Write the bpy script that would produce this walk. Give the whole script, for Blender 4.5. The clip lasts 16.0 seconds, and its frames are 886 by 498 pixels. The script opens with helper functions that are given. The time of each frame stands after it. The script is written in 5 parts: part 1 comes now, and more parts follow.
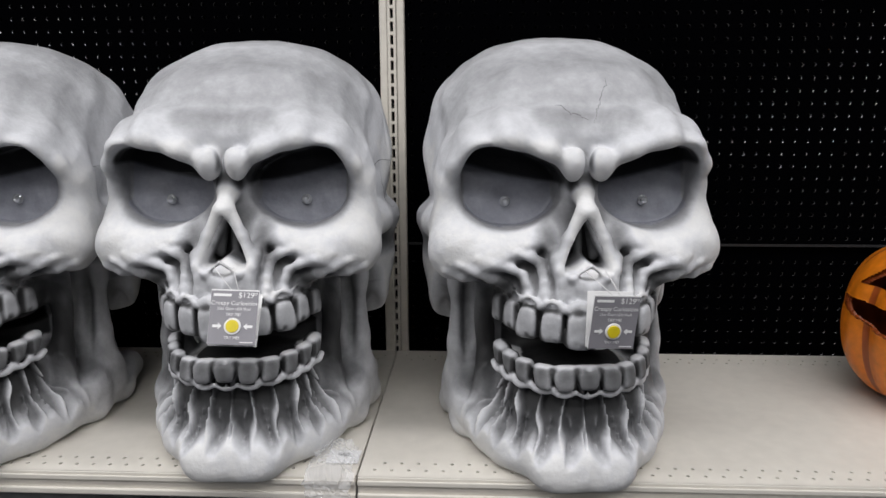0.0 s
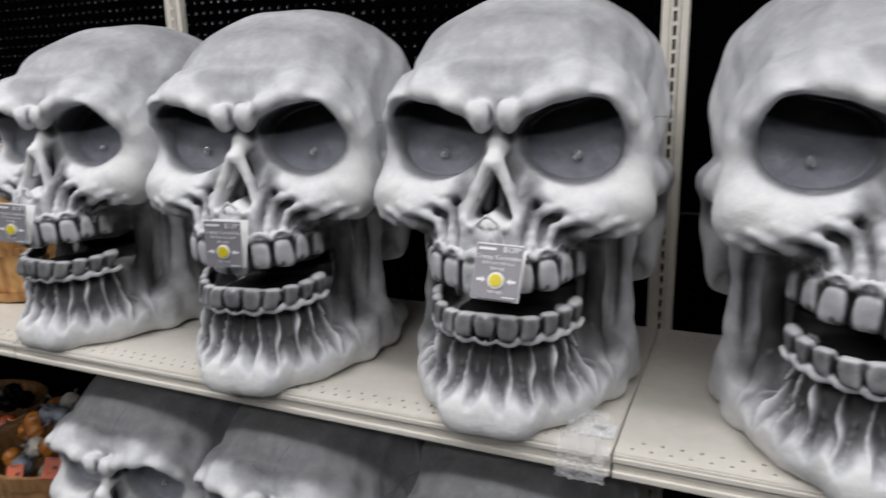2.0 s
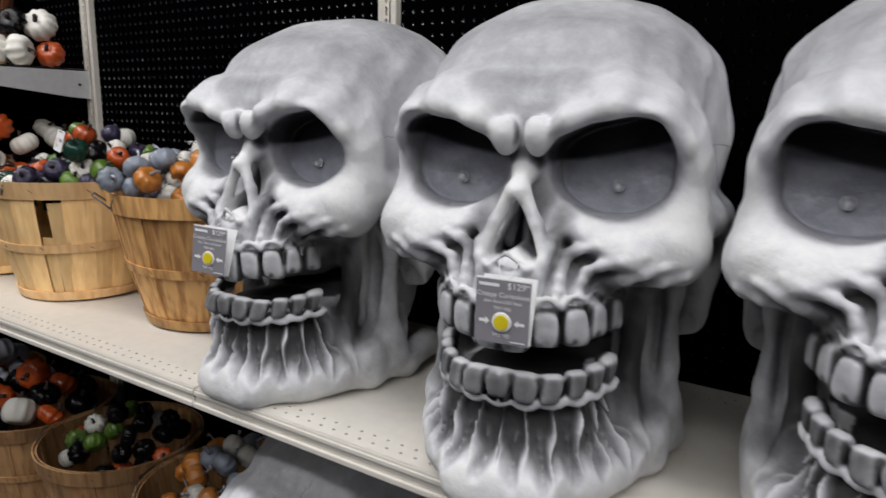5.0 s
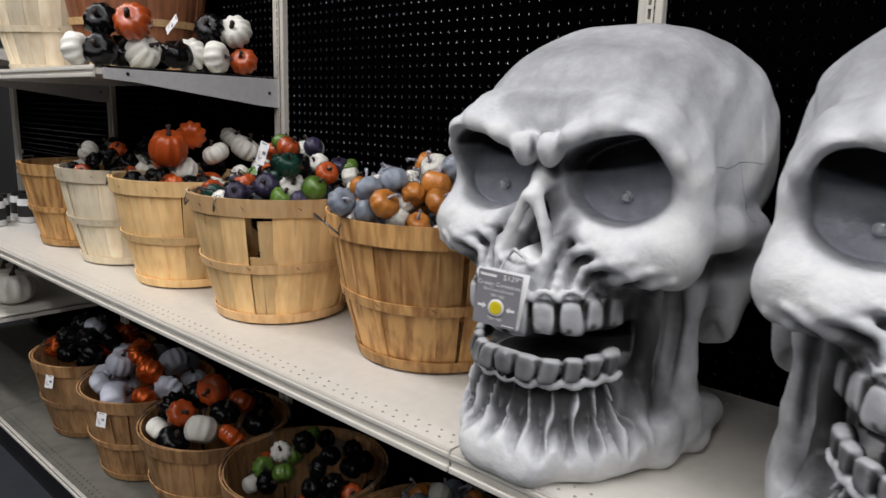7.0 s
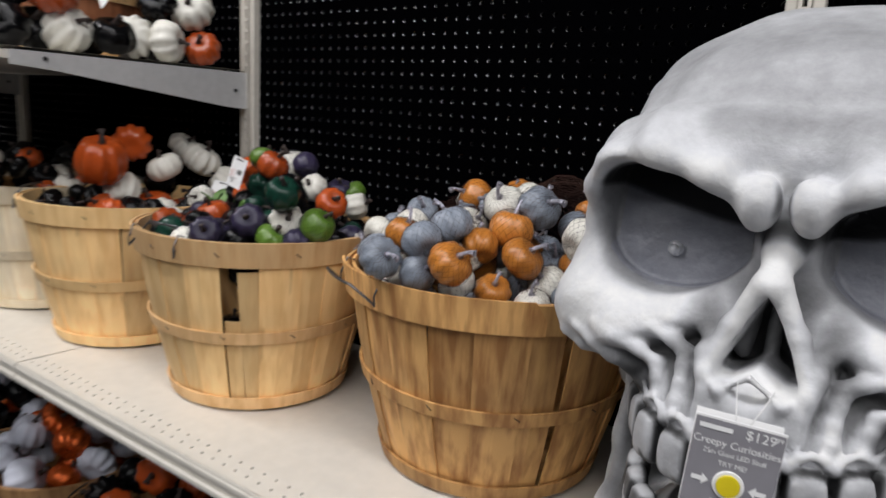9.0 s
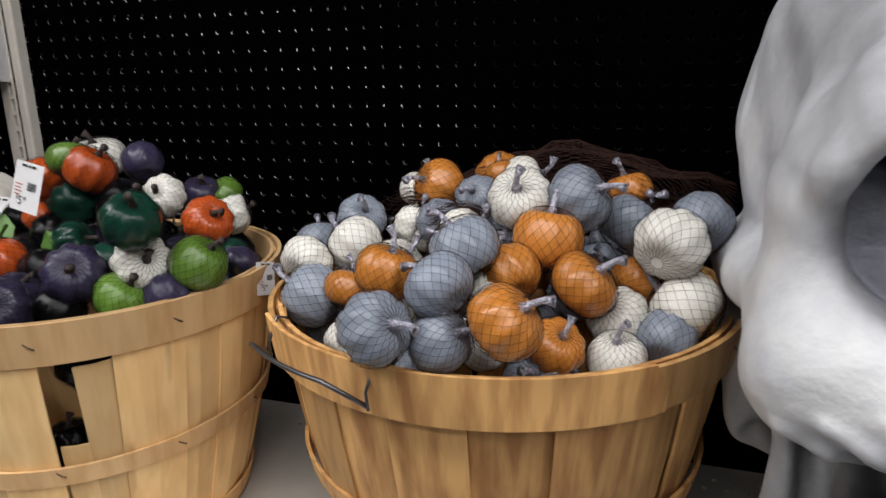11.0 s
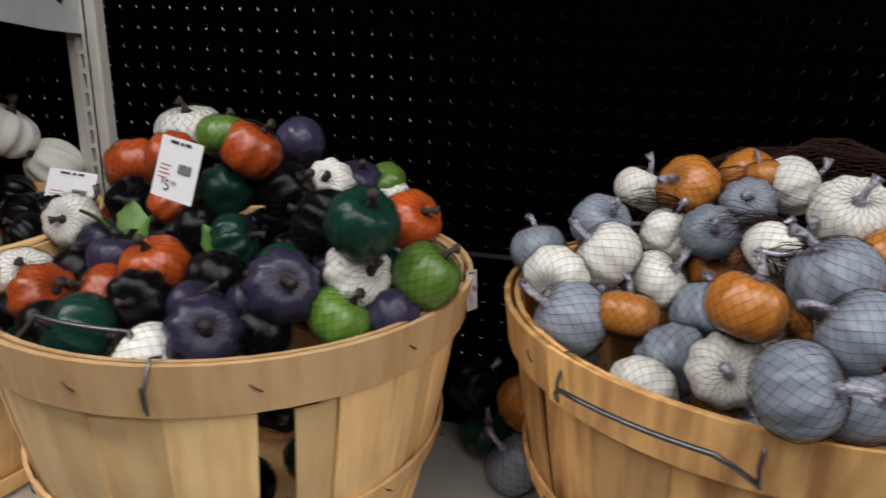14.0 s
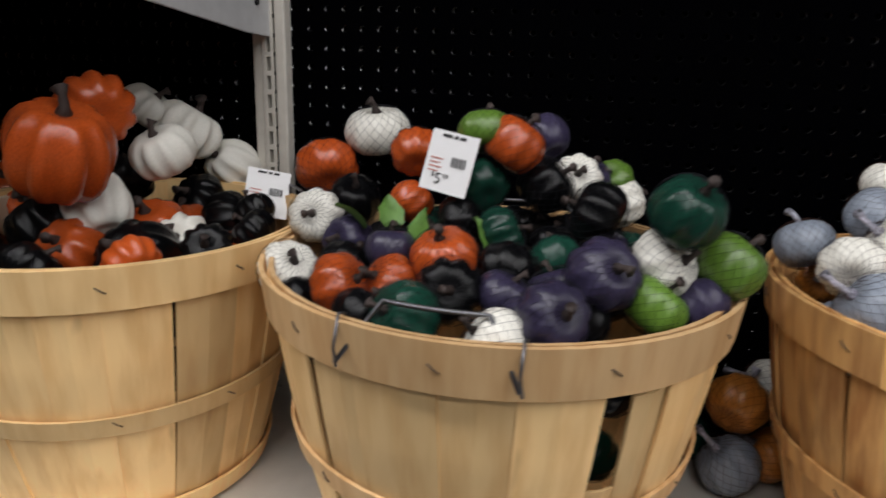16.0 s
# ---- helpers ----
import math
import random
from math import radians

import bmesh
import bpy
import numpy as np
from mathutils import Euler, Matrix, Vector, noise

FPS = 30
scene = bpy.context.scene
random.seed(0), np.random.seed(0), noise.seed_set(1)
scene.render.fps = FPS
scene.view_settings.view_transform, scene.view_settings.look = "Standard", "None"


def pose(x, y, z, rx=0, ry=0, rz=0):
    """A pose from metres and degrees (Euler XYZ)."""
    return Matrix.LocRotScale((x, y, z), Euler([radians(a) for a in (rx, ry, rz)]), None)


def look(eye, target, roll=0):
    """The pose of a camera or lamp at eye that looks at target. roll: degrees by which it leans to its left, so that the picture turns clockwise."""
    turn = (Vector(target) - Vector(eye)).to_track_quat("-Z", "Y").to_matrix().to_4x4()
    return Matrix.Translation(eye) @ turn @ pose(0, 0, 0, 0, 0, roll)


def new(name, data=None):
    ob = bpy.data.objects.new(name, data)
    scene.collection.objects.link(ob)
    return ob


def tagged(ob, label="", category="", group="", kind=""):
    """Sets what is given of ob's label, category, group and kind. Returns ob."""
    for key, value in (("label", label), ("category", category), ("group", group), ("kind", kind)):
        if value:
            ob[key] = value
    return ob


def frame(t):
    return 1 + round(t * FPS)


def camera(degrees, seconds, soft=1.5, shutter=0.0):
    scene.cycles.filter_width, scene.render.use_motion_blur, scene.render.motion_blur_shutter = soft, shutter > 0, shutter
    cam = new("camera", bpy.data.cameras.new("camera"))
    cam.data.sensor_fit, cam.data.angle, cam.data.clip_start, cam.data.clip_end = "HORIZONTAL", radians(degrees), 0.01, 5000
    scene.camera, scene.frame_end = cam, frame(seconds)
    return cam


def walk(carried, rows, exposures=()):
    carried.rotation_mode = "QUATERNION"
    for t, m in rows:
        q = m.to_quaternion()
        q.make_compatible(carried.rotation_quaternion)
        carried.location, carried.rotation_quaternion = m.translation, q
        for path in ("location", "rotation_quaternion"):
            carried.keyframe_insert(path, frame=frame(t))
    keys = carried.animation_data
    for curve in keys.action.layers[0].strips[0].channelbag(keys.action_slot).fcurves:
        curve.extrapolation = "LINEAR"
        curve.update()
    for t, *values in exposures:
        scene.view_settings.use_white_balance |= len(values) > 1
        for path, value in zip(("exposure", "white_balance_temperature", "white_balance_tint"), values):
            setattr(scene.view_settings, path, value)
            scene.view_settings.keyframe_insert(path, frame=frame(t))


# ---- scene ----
cam = camera(65.8, 16.0, shutter=0.5)
PATH = [
    (0, (0.038, 0.201, 1.423), (-0.063, 2.374, 0.979), -0.2),
    (0.5, (0.039, 0.206, 1.422), (-0.063, 2.380, 0.983), -0.3),
    (1, (0.038, 0.231, 1.418), (-0.244, 2.384, 0.961), -0.9),
    (1.5, (0.038, 0.242, 1.412), (-0.592, 2.317, 0.937), -1.3),
    (2, (0.004, 0.240, 1.387), (-0.868, 2.218, 0.883), -1.2),
    (2.5, (-0.031, 0.249, 1.382), (-1.047, 2.152, 0.861), -0.9),
    (3, (-0.102, 0.265, 1.377), (-1.157, 2.148, 0.857), 0.2),
    (3.2, (-0.132, 0.270, 1.378), (-1.188, 2.150, 0.854), 0.6),
    (5.3, (-0.411, 0.430, 1.375), (-1.675, 2.207, 0.959), 1.1),
    (5.5, (-0.430, 0.440, 1.376), (-1.759, 2.169, 0.959), 1.2),
    (6, (-0.513, 0.441, 1.378), (-1.957, 2.070, 0.942), 1.7),
    (6.5, (-0.645, 0.398, 1.391), (-2.111, 2.007, 0.952), 2.0),
    (7, (-0.738, 0.379, 1.392), (-2.172, 2.017, 0.962), 1.8),
    (7.5, (-0.842, 0.416, 1.388), (-2.267, 2.063, 0.957), 1.6),
    (8, (-0.959, 0.493, 1.390), (-2.408, 2.110, 0.926), 1.5),
    (8.5, (-1.051, 0.546, 1.398), (-2.504, 2.161, 0.941), 1.7),
    (9, (-1.161, 0.563, 1.403), (-2.422, 2.341, 0.983), 3.3),
    (9.2, (-1.210, 0.571, 1.413), (-2.364, 2.419, 0.987), 2.3),
    (11.3, (-1.535, 0.819, 1.395), (-2.184, 2.856, 0.799), -1.1),
    (11.5, (-1.544, 0.836, 1.391), (-2.171, 2.874, 0.770), -1.1),
    (12, (-1.562, 0.857, 1.390), (-2.136, 2.893, 0.717), -0.5),
    (12.5, (-1.580, 0.868, 1.388), (-2.189, 2.890, 0.706), 0.1),
    (13, (-1.625, 0.872, 1.393), (-2.210, 2.906, 0.724), 1.1),
    (13.5, (-1.727, 0.852, 1.402), (-2.234, 2.912, 0.746), 1.6),
    (14, (-1.809, 0.827, 1.402), (-2.321, 2.887, 0.751), 1.8),
    (14.5, (-1.867, 0.808, 1.407), (-2.394, 2.867, 0.765), 1.4),
    (15, (-1.914, 0.793, 1.406), (-2.468, 2.846, 0.768), 1.3),
    (15.5, (-1.957, 0.768, 1.402), (-2.504, 2.829, 0.785), 1.4),
    (16, (-2.029, 0.759, 1.377), (-2.581, 2.822, 0.772), 1.8),
]
walk(cam, [(t, look(eye, target, roll)) for t, eye, target, roll in PATH], exposures=[(0.0, 0.05), (2.0, 0.0), (9.0, 0.0), (11.5, 0.10), (12.4, -0.06), (13.2, -0.06), (16.0, -0.07)])
LAMP = 40.0

# ---- light ----
world = bpy.data.worlds.new("store_ambient")
scene.world = world
world.use_nodes = True
world.node_tree.nodes["Background"].inputs[0].default_value = (0.9, 0.95, 1.0, 1)
world.node_tree.nodes["Background"].inputs[1].default_value = 0.005


def ceiling_lamp(x, y, z, sx, sy, watts):
    """A fluorescent troffer of the store's ceiling."""
    data = bpy.data.lights.new("ceiling_light", "AREA")
    data.shape, data.size, data.size_y, data.energy = "RECTANGLE", sx, sy, watts
    data.color = (1.0, 0.985, 1.0)
    ob = new("ceiling_light", data)
    ob.matrix_world = pose(x, y, z)
    return ob


for lx in (-4.4, -2.1, 0.2, 2.6):
    ceiling_lamp(lx, 0.20, 3.55, 2.2, 0.3, (1.5 if lx < -4 else 1.0) * LAMP)
for lx in (-2.9, 0.2, 2.9):
    ceiling_lamp(lx, -1.3, 3.55, 2.6, 0.3, 0.85 * LAMP)
for lx in (-2.2, 0.6):
    ceiling_lamp(lx, -3.0, 3.55, 2.6, 0.3, 0.75 * LAMP)

# ---- materials ----


def material(name, base, rough=0.6, metal=0.0, spots=0.0, grain=60.0, coarse=6.0, bump=0.0, bump_scale=120.0,
             vary=0.0, coat=0.0, stretch=(1, 1, 1)):
    """A procedural surface: colour varied at a coarse and a fine scale, roughness wear and fine relief."""
    m = bpy.data.materials.new(name)
    m.use_nodes = True
    nt = m.node_tree
    n, l = nt.nodes, nt.links
    bsdf = n["Principled BSDF"]
    bsdf.inputs["Roughness"].default_value, bsdf.inputs["Metallic"].default_value = rough, metal
    bsdf.inputs["Coat Weight"].default_value = coat
    tc, mp = n.new("ShaderNodeTexCoord"), n.new("ShaderNodeMapping")
    mp.inputs["Scale"].default_value = stretch
    l.new(tc.outputs["Object"], mp.inputs["Vector"])
    big, fine = n.new("ShaderNodeTexNoise"), n.new("ShaderNodeTexNoise")
    big.inputs["Scale"].default_value, fine.inputs["Scale"].default_value = coarse, grain
    big.inputs["Detail"].default_value = fine.inputs["Detail"].default_value = 5
    l.new(mp.outputs["Vector"], big.inputs["Vector"]), l.new(mp.outputs["Vector"], fine.inputs["Vector"])
    add = n.new("ShaderNodeMath")
    add.operation = "ADD"
    l.new(big.outputs["Fac"], add.inputs[0]), l.new(fine.outputs["Fac"], add.inputs[1])
    rng = n.new("ShaderNodeMapRange")
    rng.inputs["From Min"].default_value, rng.inputs["From Max"].default_value = 0.7, 1.3
    rng.inputs["To Min"].default_value, rng.inputs["To Max"].default_value = 1 - spots, 1 + spots
    l.new(add.outputs[0], rng.inputs["Value"])
    last = rng.outputs["Result"]
    if vary:
        info, r2, mul = n.new("ShaderNodeObjectInfo"), n.new("ShaderNodeMapRange"), n.new("ShaderNodeMath")
        r2.inputs["To Min"].default_value, r2.inputs["To Max"].default_value = 1 - vary, 1 + vary
        mul.operation = "MULTIPLY"
        l.new(info.outputs["Random"], r2.inputs["Value"])
        l.new(r2.outputs["Result"], mul.inputs[0]), l.new(last, mul.inputs[1])
        last = mul.outputs[0]
    tint = n.new("ShaderNodeVectorMath")
    tint.operation = "SCALE"
    tint.inputs[0].default_value = base
    l.new(last, tint.inputs["Scale"])
    l.new(tint.outputs["Vector"], bsdf.inputs["Base Color"])
    if bump:
        bp, nz = n.new("ShaderNodeBump"), n.new("ShaderNodeTexNoise")
        nz.inputs["Scale"].default_value, nz.inputs["Detail"].default_value = bump_scale, 4
        bp.inputs["Strength"].default_value, bp.inputs["Distance"].default_value = bump, 0.003
        l.new(mp.outputs["Vector"], nz.inputs["Vector"])
        l.new(nz.outputs["Fac"], bp.inputs["Height"]), l.new(bp.outputs["Normal"], bsdf.inputs["Normal"])
    return m


def wood(name, base, dark):
    """Thin split wood: long grain along the object's z axis, each piece a shade of its own."""
    m = material(name, base, 0.62)
    n, l = m.node_tree.nodes, m.node_tree.links
    bsdf = n["Principled BSDF"]
    tc, mp, info = n.new("ShaderNodeTexCoord"), n.new("ShaderNodeMapping"), n.new("ShaderNodeObjectInfo")
    mp.inputs["Scale"].default_value = (60, 60, 3)
    l.new(tc.outputs["Object"], mp.inputs["Vector"])
    shift = n.new("ShaderNodeVectorMath")
    shift.operation = "ADD"
    sc = n.new("ShaderNodeMath")
    sc.operation = "MULTIPLY"
    sc.inputs[1].default_value = 37.0
    l.new(info.outputs["Random"], sc.inputs[0])
    l.new(mp.outputs["Vector"], shift.inputs[0]), l.new(sc.outputs[0], shift.inputs[1])
    g, big = n.new("ShaderNodeTexNoise"), n.new("ShaderNodeTexNoise")
    g.inputs["Scale"].default_value, g.inputs["Detail"].default_value = 1.0, 6
    l.new(shift.outputs["Vector"], g.inputs["Vector"])
    big.inputs["Scale"].default_value = 9
    l.new(tc.outputs["Object"], big.inputs["Vector"])
    mix, mix2, ramp = n.new("ShaderNodeMix"), n.new("ShaderNodeMix"), n.new("ShaderNodeMapRange")
    mix.data_type = mix2.data_type = "RGBA"
    ramp.inputs["From Min"].default_value, ramp.inputs["From Max"].default_value = 0.42, 0.66
    l.new(g.outputs["Fac"], ramp.inputs["Value"])
    mix.inputs[6].default_value, mix.inputs[7].default_value = (*base, 1), (*dark, 1)
    l.new(ramp.outputs["Result"], mix.inputs[0])
    r2 = n.new("ShaderNodeMapRange")
    r2.inputs["To Min"].default_value, r2.inputs["To Max"].default_value = 0.74, 1.22
    l.new(info.outputs["Random"], r2.inputs["Value"])
    r3, mul = n.new("ShaderNodeMapRange"), n.new("ShaderNodeMath")
    r3.inputs["From Min"].default_value, r3.inputs["From Max"].default_value = 0.3, 0.7
    r3.inputs["To Min"].default_value, r3.inputs["To Max"].default_value = 0.82, 1.12
    l.new(big.outputs["Fac"], r3.inputs["Value"])
    mul.operation = "MULTIPLY"
    l.new(r2.outputs["Result"], mul.inputs[0]), l.new(r3.outputs["Result"], mul.inputs[1])
    sv = n.new("ShaderNodeVectorMath")
    sv.operation = "SCALE"
    l.new(mix.outputs[2], sv.inputs[0]), l.new(mul.outputs[0], sv.inputs["Scale"])
    l.new(sv.outputs["Vector"], bsdf.inputs["Base Color"])
    mp2, knot, kr = n.new("ShaderNodeMapping"), n.new("ShaderNodeTexNoise"), n.new("ShaderNodeMapRange")
    mp2.inputs["Scale"].default_value = (26, 26, 5)
    sh2 = n.new("ShaderNodeVectorMath")
    sh2.operation = "ADD"
    l.new(tc.outputs["Object"], mp2.inputs["Vector"])
    l.new(mp2.outputs["Vector"], sh2.inputs[0]), l.new(sc.outputs[0], sh2.inputs[1])
    l.new(sh2.outputs["Vector"], knot.inputs["Vector"])
    knot.inputs["Scale"].default_value, knot.inputs["Detail"].default_value = 1.0, 3
    kr.inputs["From Min"].default_value, kr.inputs["From Max"].default_value = 0.65, 0.78
    kr.inputs["To Max"].default_value = 0.7
    l.new(knot.outputs["Fac"], kr.inputs["Value"])
    stained = n.new("ShaderNodeMix")
    stained.data_type = "RGBA"
    stained.inputs[7].default_value = (dark[0] * 0.35, dark[1] * 0.3, dark[2] * 0.3, 1)
    l.new(kr.outputs["Result"], stained.inputs[0]), l.new(sv.outputs["Vector"], stained.inputs[6])
    l.new(stained.outputs[2], bsdf.inputs["Base Color"])
    bp = n.new("ShaderNodeBump")
    bp.inputs["Strength"].default_value, bp.inputs["Distance"].default_value = 0.25, 0.001
    l.new(g.outputs["Fac"], bp.inputs["Height"]), l.new(bp.outputs["Normal"], bsdf.inputs["Normal"])
    return m


def skull_finish(name="painted_skull", tint=(1.0, 1.0, 1.0), rough=0.62):
    """Cast foam painted bone grey, with the painter's grey antiquing and shade painted into the hollows."""
    m = material(name, (0.5, 0.5, 0.49), rough)
    n, l = m.node_tree.nodes, m.node_tree.links
    bsdf = n["Principled BSDF"]
    at, tc = n.new("ShaderNodeAttribute"), n.new("ShaderNodeTexCoord")
    at.attribute_name = "antique_wash_shade"
    cloud, fine = n.new("ShaderNodeTexNoise"), n.new("ShaderNodeTexNoise")
    cloud.inputs["Scale"].default_value, cloud.inputs["Detail"].default_value = 7, 6
    cloud.inputs["Roughness"].default_value = 0.62
    fine.inputs["Scale"].default_value, fine.inputs["Detail"].default_value = 42, 8
    fine.inputs["Roughness"].default_value = 0.7
    l.new(tc.outputs["Object"], cloud.inputs["Vector"]), l.new(tc.outputs["Object"], fine.inputs["Vector"])
    a1, a2 = n.new("ShaderNodeMath"), n.new("ShaderNodeMath")
    a1.operation, a2.operation = "MULTIPLY_ADD", "MULTIPLY_ADD"
    a1.inputs[1].default_value, a2.inputs[1].default_value = 0.24, 0.26
    sub = n.new("ShaderNodeMath")
    sub.operation = "SUBTRACT"
    sub.inputs[1].default_value = 0.225
    l.new(cloud.outputs["Fac"], a1.inputs[0]), l.new(at.outputs["Fac"], a1.inputs[2])
    l.new(fine.outputs["Fac"], a2.inputs[0]), l.new(a1.outputs[0], a2.inputs[2])
    l.new(a2.outputs[0], sub.inputs[0])
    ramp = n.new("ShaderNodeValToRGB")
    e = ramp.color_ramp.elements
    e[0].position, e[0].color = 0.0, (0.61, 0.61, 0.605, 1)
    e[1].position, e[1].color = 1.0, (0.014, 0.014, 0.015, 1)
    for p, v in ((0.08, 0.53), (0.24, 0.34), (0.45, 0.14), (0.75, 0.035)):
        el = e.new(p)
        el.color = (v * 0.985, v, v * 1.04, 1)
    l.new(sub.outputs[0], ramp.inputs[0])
    glaze = n.new("ShaderNodeVectorMath")
    glaze.operation = "MULTIPLY"
    glaze.inputs[1].default_value = tint
    l.new(ramp.outputs["Color"], glaze.inputs[0])
    l.new(glaze.outputs["Vector"], bsdf.inputs["Base Color"])
    bp = n.new("ShaderNodeBump")
    bp.inputs["Strength"].default_value, bp.inputs["Distance"].default_value = 0.60, 0.005
    b2 = n.new("ShaderNodeTexNoise")
    b2.inputs["Scale"].default_value, b2.inputs["Detail"].default_value = 45, 6
    l.new(tc.outputs["Object"], b2.inputs["Vector"])
    l.new(b2.outputs["Fac"], bp.inputs["Height"]), l.new(bp.outputs["Normal"], bsdf.inputs["Normal"])
    return m


SHELF = material("cream_enamel", (0.60, 0.572, 0.515), 0.38, spots=0.06, coarse=3, grain=40)
# cream enamel darkened to paint in the shade below the upper shelf
DECK = material("shaded_base_enamel", (0.11, 0.105, 0.09), 0.5, spots=0.25, coarse=3, grain=30)
UPRIGHT = material("upright_enamel", (0.55, 0.52, 0.46), 0.42, spots=0.08, coarse=8, grain=60)
BRACKET = material("bracket_enamel", (0.50, 0.50, 0.50), 0.45, spots=0.08, coarse=8, grain=60)
BLACK = material("black_pegboard", (0.0006, 0.0006, 0.0009), 0.6, spots=0.2, coarse=4, grain=80, bump=0.05)
BLACK.node_tree.nodes["Principled BSDF"].inputs["Specular IOR Level"].default_value = 0.0
# brighter metal than the board, standing in for glints on the hole lips
RIMS = material("hole_edge_glint", (0.065, 0.065, 0.065), 0.2, metal=1.0, spots=0.3)
KICK = material("black_kick_plate", (0.012, 0.012, 0.013), 0.5, spots=0.2)
HOLE = material("dark_hole", (0.003, 0.003, 0.003), 0.9)
FLOOR = material("grey_concrete", (0.030, 0.033, 0.040), 0.4, spots=0.15, coarse=2, grain=30, bump=0.05)
PLAIN = material("store_wall", (0.035, 0.035, 0.037), 0.8, spots=0.05)
CEIL = material("ceiling_paint", (0.30, 0.30, 0.30), 0.9, spots=0.04)
WOOD_A = wood("honey_wood", (0.86, 0.585, 0.275), (0.75, 0.47, 0.20))
WOOD_B = wood("amber_wood", (0.68, 0.385, 0.14), (0.36, 0.165, 0.052))
WOOD_C = wood("pale_wood", (0.86, 0.75, 0.56), (0.77, 0.64, 0.44))
WOOD_H = wood("tan_hoop_wood", (0.77, 0.50, 0.245), (0.64, 0.375, 0.16))
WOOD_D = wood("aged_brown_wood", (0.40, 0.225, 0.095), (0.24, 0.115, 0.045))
WOOD_R = wood("russet_wood", (0.30, 0.115, 0.05), (0.20, 0.07, 0.03))
STAPLE = material("rusted_staple", (0.07, 0.05, 0.04), 0.6, metal=0.3, spots=0.3)
WIRE = material("galvanised_wire", (0.15, 0.15, 0.16), 0.4, metal=0.9, spots=0.2)
SKULL = skull_finish()
SOCKET = skull_finish("blue_grey_socket_paint", (0.98, 1.0, 1.10), 0.36)
CRACK = material("painted_crack", (0.02, 0.02, 0.02), 0.8)
BULB = material("clear_bulb", (0.85, 0.87, 0.9), 0.03, coat=1.0)
BULB.node_tree.nodes["Principled BSDF"].inputs["Transmission Weight"].default_value = 0.7
TAG = material("tag_grey", (0.215, 0.21, 0.23), 0.25, spots=0.05)
WHITE = material("white_card", (0.72, 0.72, 0.72), 0.45, spots=0.03)
INK = material("black_ink", (0.02, 0.02, 0.02), 0.6)
YELLOW = material("yellow_button", (0.62, 0.50, 0.015), 0.35, spots=0.1, coarse=60)
STRING = material("white_string", (0.6, 0.6, 0.6), 0.7)
RED_INK = material("red_card", (0.42, 0.06, 0.02), 0.5)
NET = material("brown_net", (0.022, 0.009, 0.006), 0.85)
NET.node_tree.nodes["Principled BSDF"].inputs["Specular IOR Level"].default_value = 0.15
NET_K = material("black_net", (0.008, 0.008, 0.010), 0.8)
NET_K.node_tree.nodes["Principled BSDF"].inputs["Specular IOR Level"].default_value = 0.15
LEAF = material("silk_leaf", (0.085, 0.18, 0.03), 0.5, spots=0.3, coarse=30)
STEM_G = material("glitter_stem", (0.42, 0.41, 0.48), 0.30, metal=0.5, spots=0.95, coarse=3, grain=9, bump=1.0, bump_scale=14)
STEM_K = material("dark_stem", (0.035, 0.022, 0.018), 0.6, spots=0.3, bump=0.4)
PAINTS = {
    "O": material("orange_paint", (0.52, 0.19, 0.032), 0.30, spots=0.3, coarse=25, grain=150, vary=0.15, bump=0.12),
    "G": material("blue_grey_paint", (0.22, 0.25, 0.30), 0.36, spots=0.2, coarse=25, grain=150, vary=0.15, bump=0.12),
    "W": material("white_paint", (0.74, 0.72, 0.65), 0.45, spots=0.14, coarse=25, grain=150, vary=0.08, bump=0.15),
    "R": material("rust_paint", (0.44, 0.072, 0.012), 0.27, spots=0.3, coarse=25, grain=150, vary=0.2, bump=0.12),
    "L": material("lime_paint", (0.105, 0.205, 0.026), 0.33, spots=0.25, coarse=25, grain=150, vary=0.15, bump=0.12),
    "D": material("dark_green_paint", (0.007, 0.042, 0.027), 0.25, spots=0.3, coarse=25, grain=150, vary=0.2, bump=0.12),
    "P": material("purple_paint", (0.034, 0.028, 0.060), 0.30, spots=0.3, coarse=25, grain=150, vary=0.2, bump=0.12),
    "K": material("black_paint", (0.0025, 0.0025, 0.003), 0.22, spots=0.3, coarse=25, grain=150, bump=0.12),
    "S": material("silver_blue_paint", (0.52, 0.54, 0.62), 0.45, spots=0.12, coarse=25, grain=150, bump=0.12),
    "C": material("copper_sequin", (0.62, 0.11, 0.018), 0.24, metal=0.65, spots=0.95, coarse=12, grain=34, bump=0.25, bump_scale=40),
    "V": material("violet_paint", (0.12, 0.06, 0.30), 0.4, spots=0.2),
}

for key in "ORLDP":
    PAINTS[key].node_tree.nodes["Principled BSDF"].inputs["Coat Weight"].default_value = 0.25
    PAINTS[key].node_tree.nodes["Principled BSDF"].inputs["Coat Roughness"].default_value = 0.22
for key in "KPD":
    PAINTS[key].node_tree.nodes["Principled BSDF"].inputs["Specular IOR Level"].default_value = 0.22

# ---- building helpers ----


def mesh_of(name, verts, faces, mats, smooth=False, index=None):
    me = bpy.data.meshes.new(name)
    me.from_pydata([tuple(v) for v in verts], [], [tuple(f) for f in faces])
    for m in mats if isinstance(mats, (list, tuple)) else [mats]:
        me.materials.append(m)
    if index is not None:
        me.polygons.foreach_set("material_index", index)
    me.polygons.foreach_set("use_smooth", [smooth] * len(me.polygons))
    me.update()
    return me


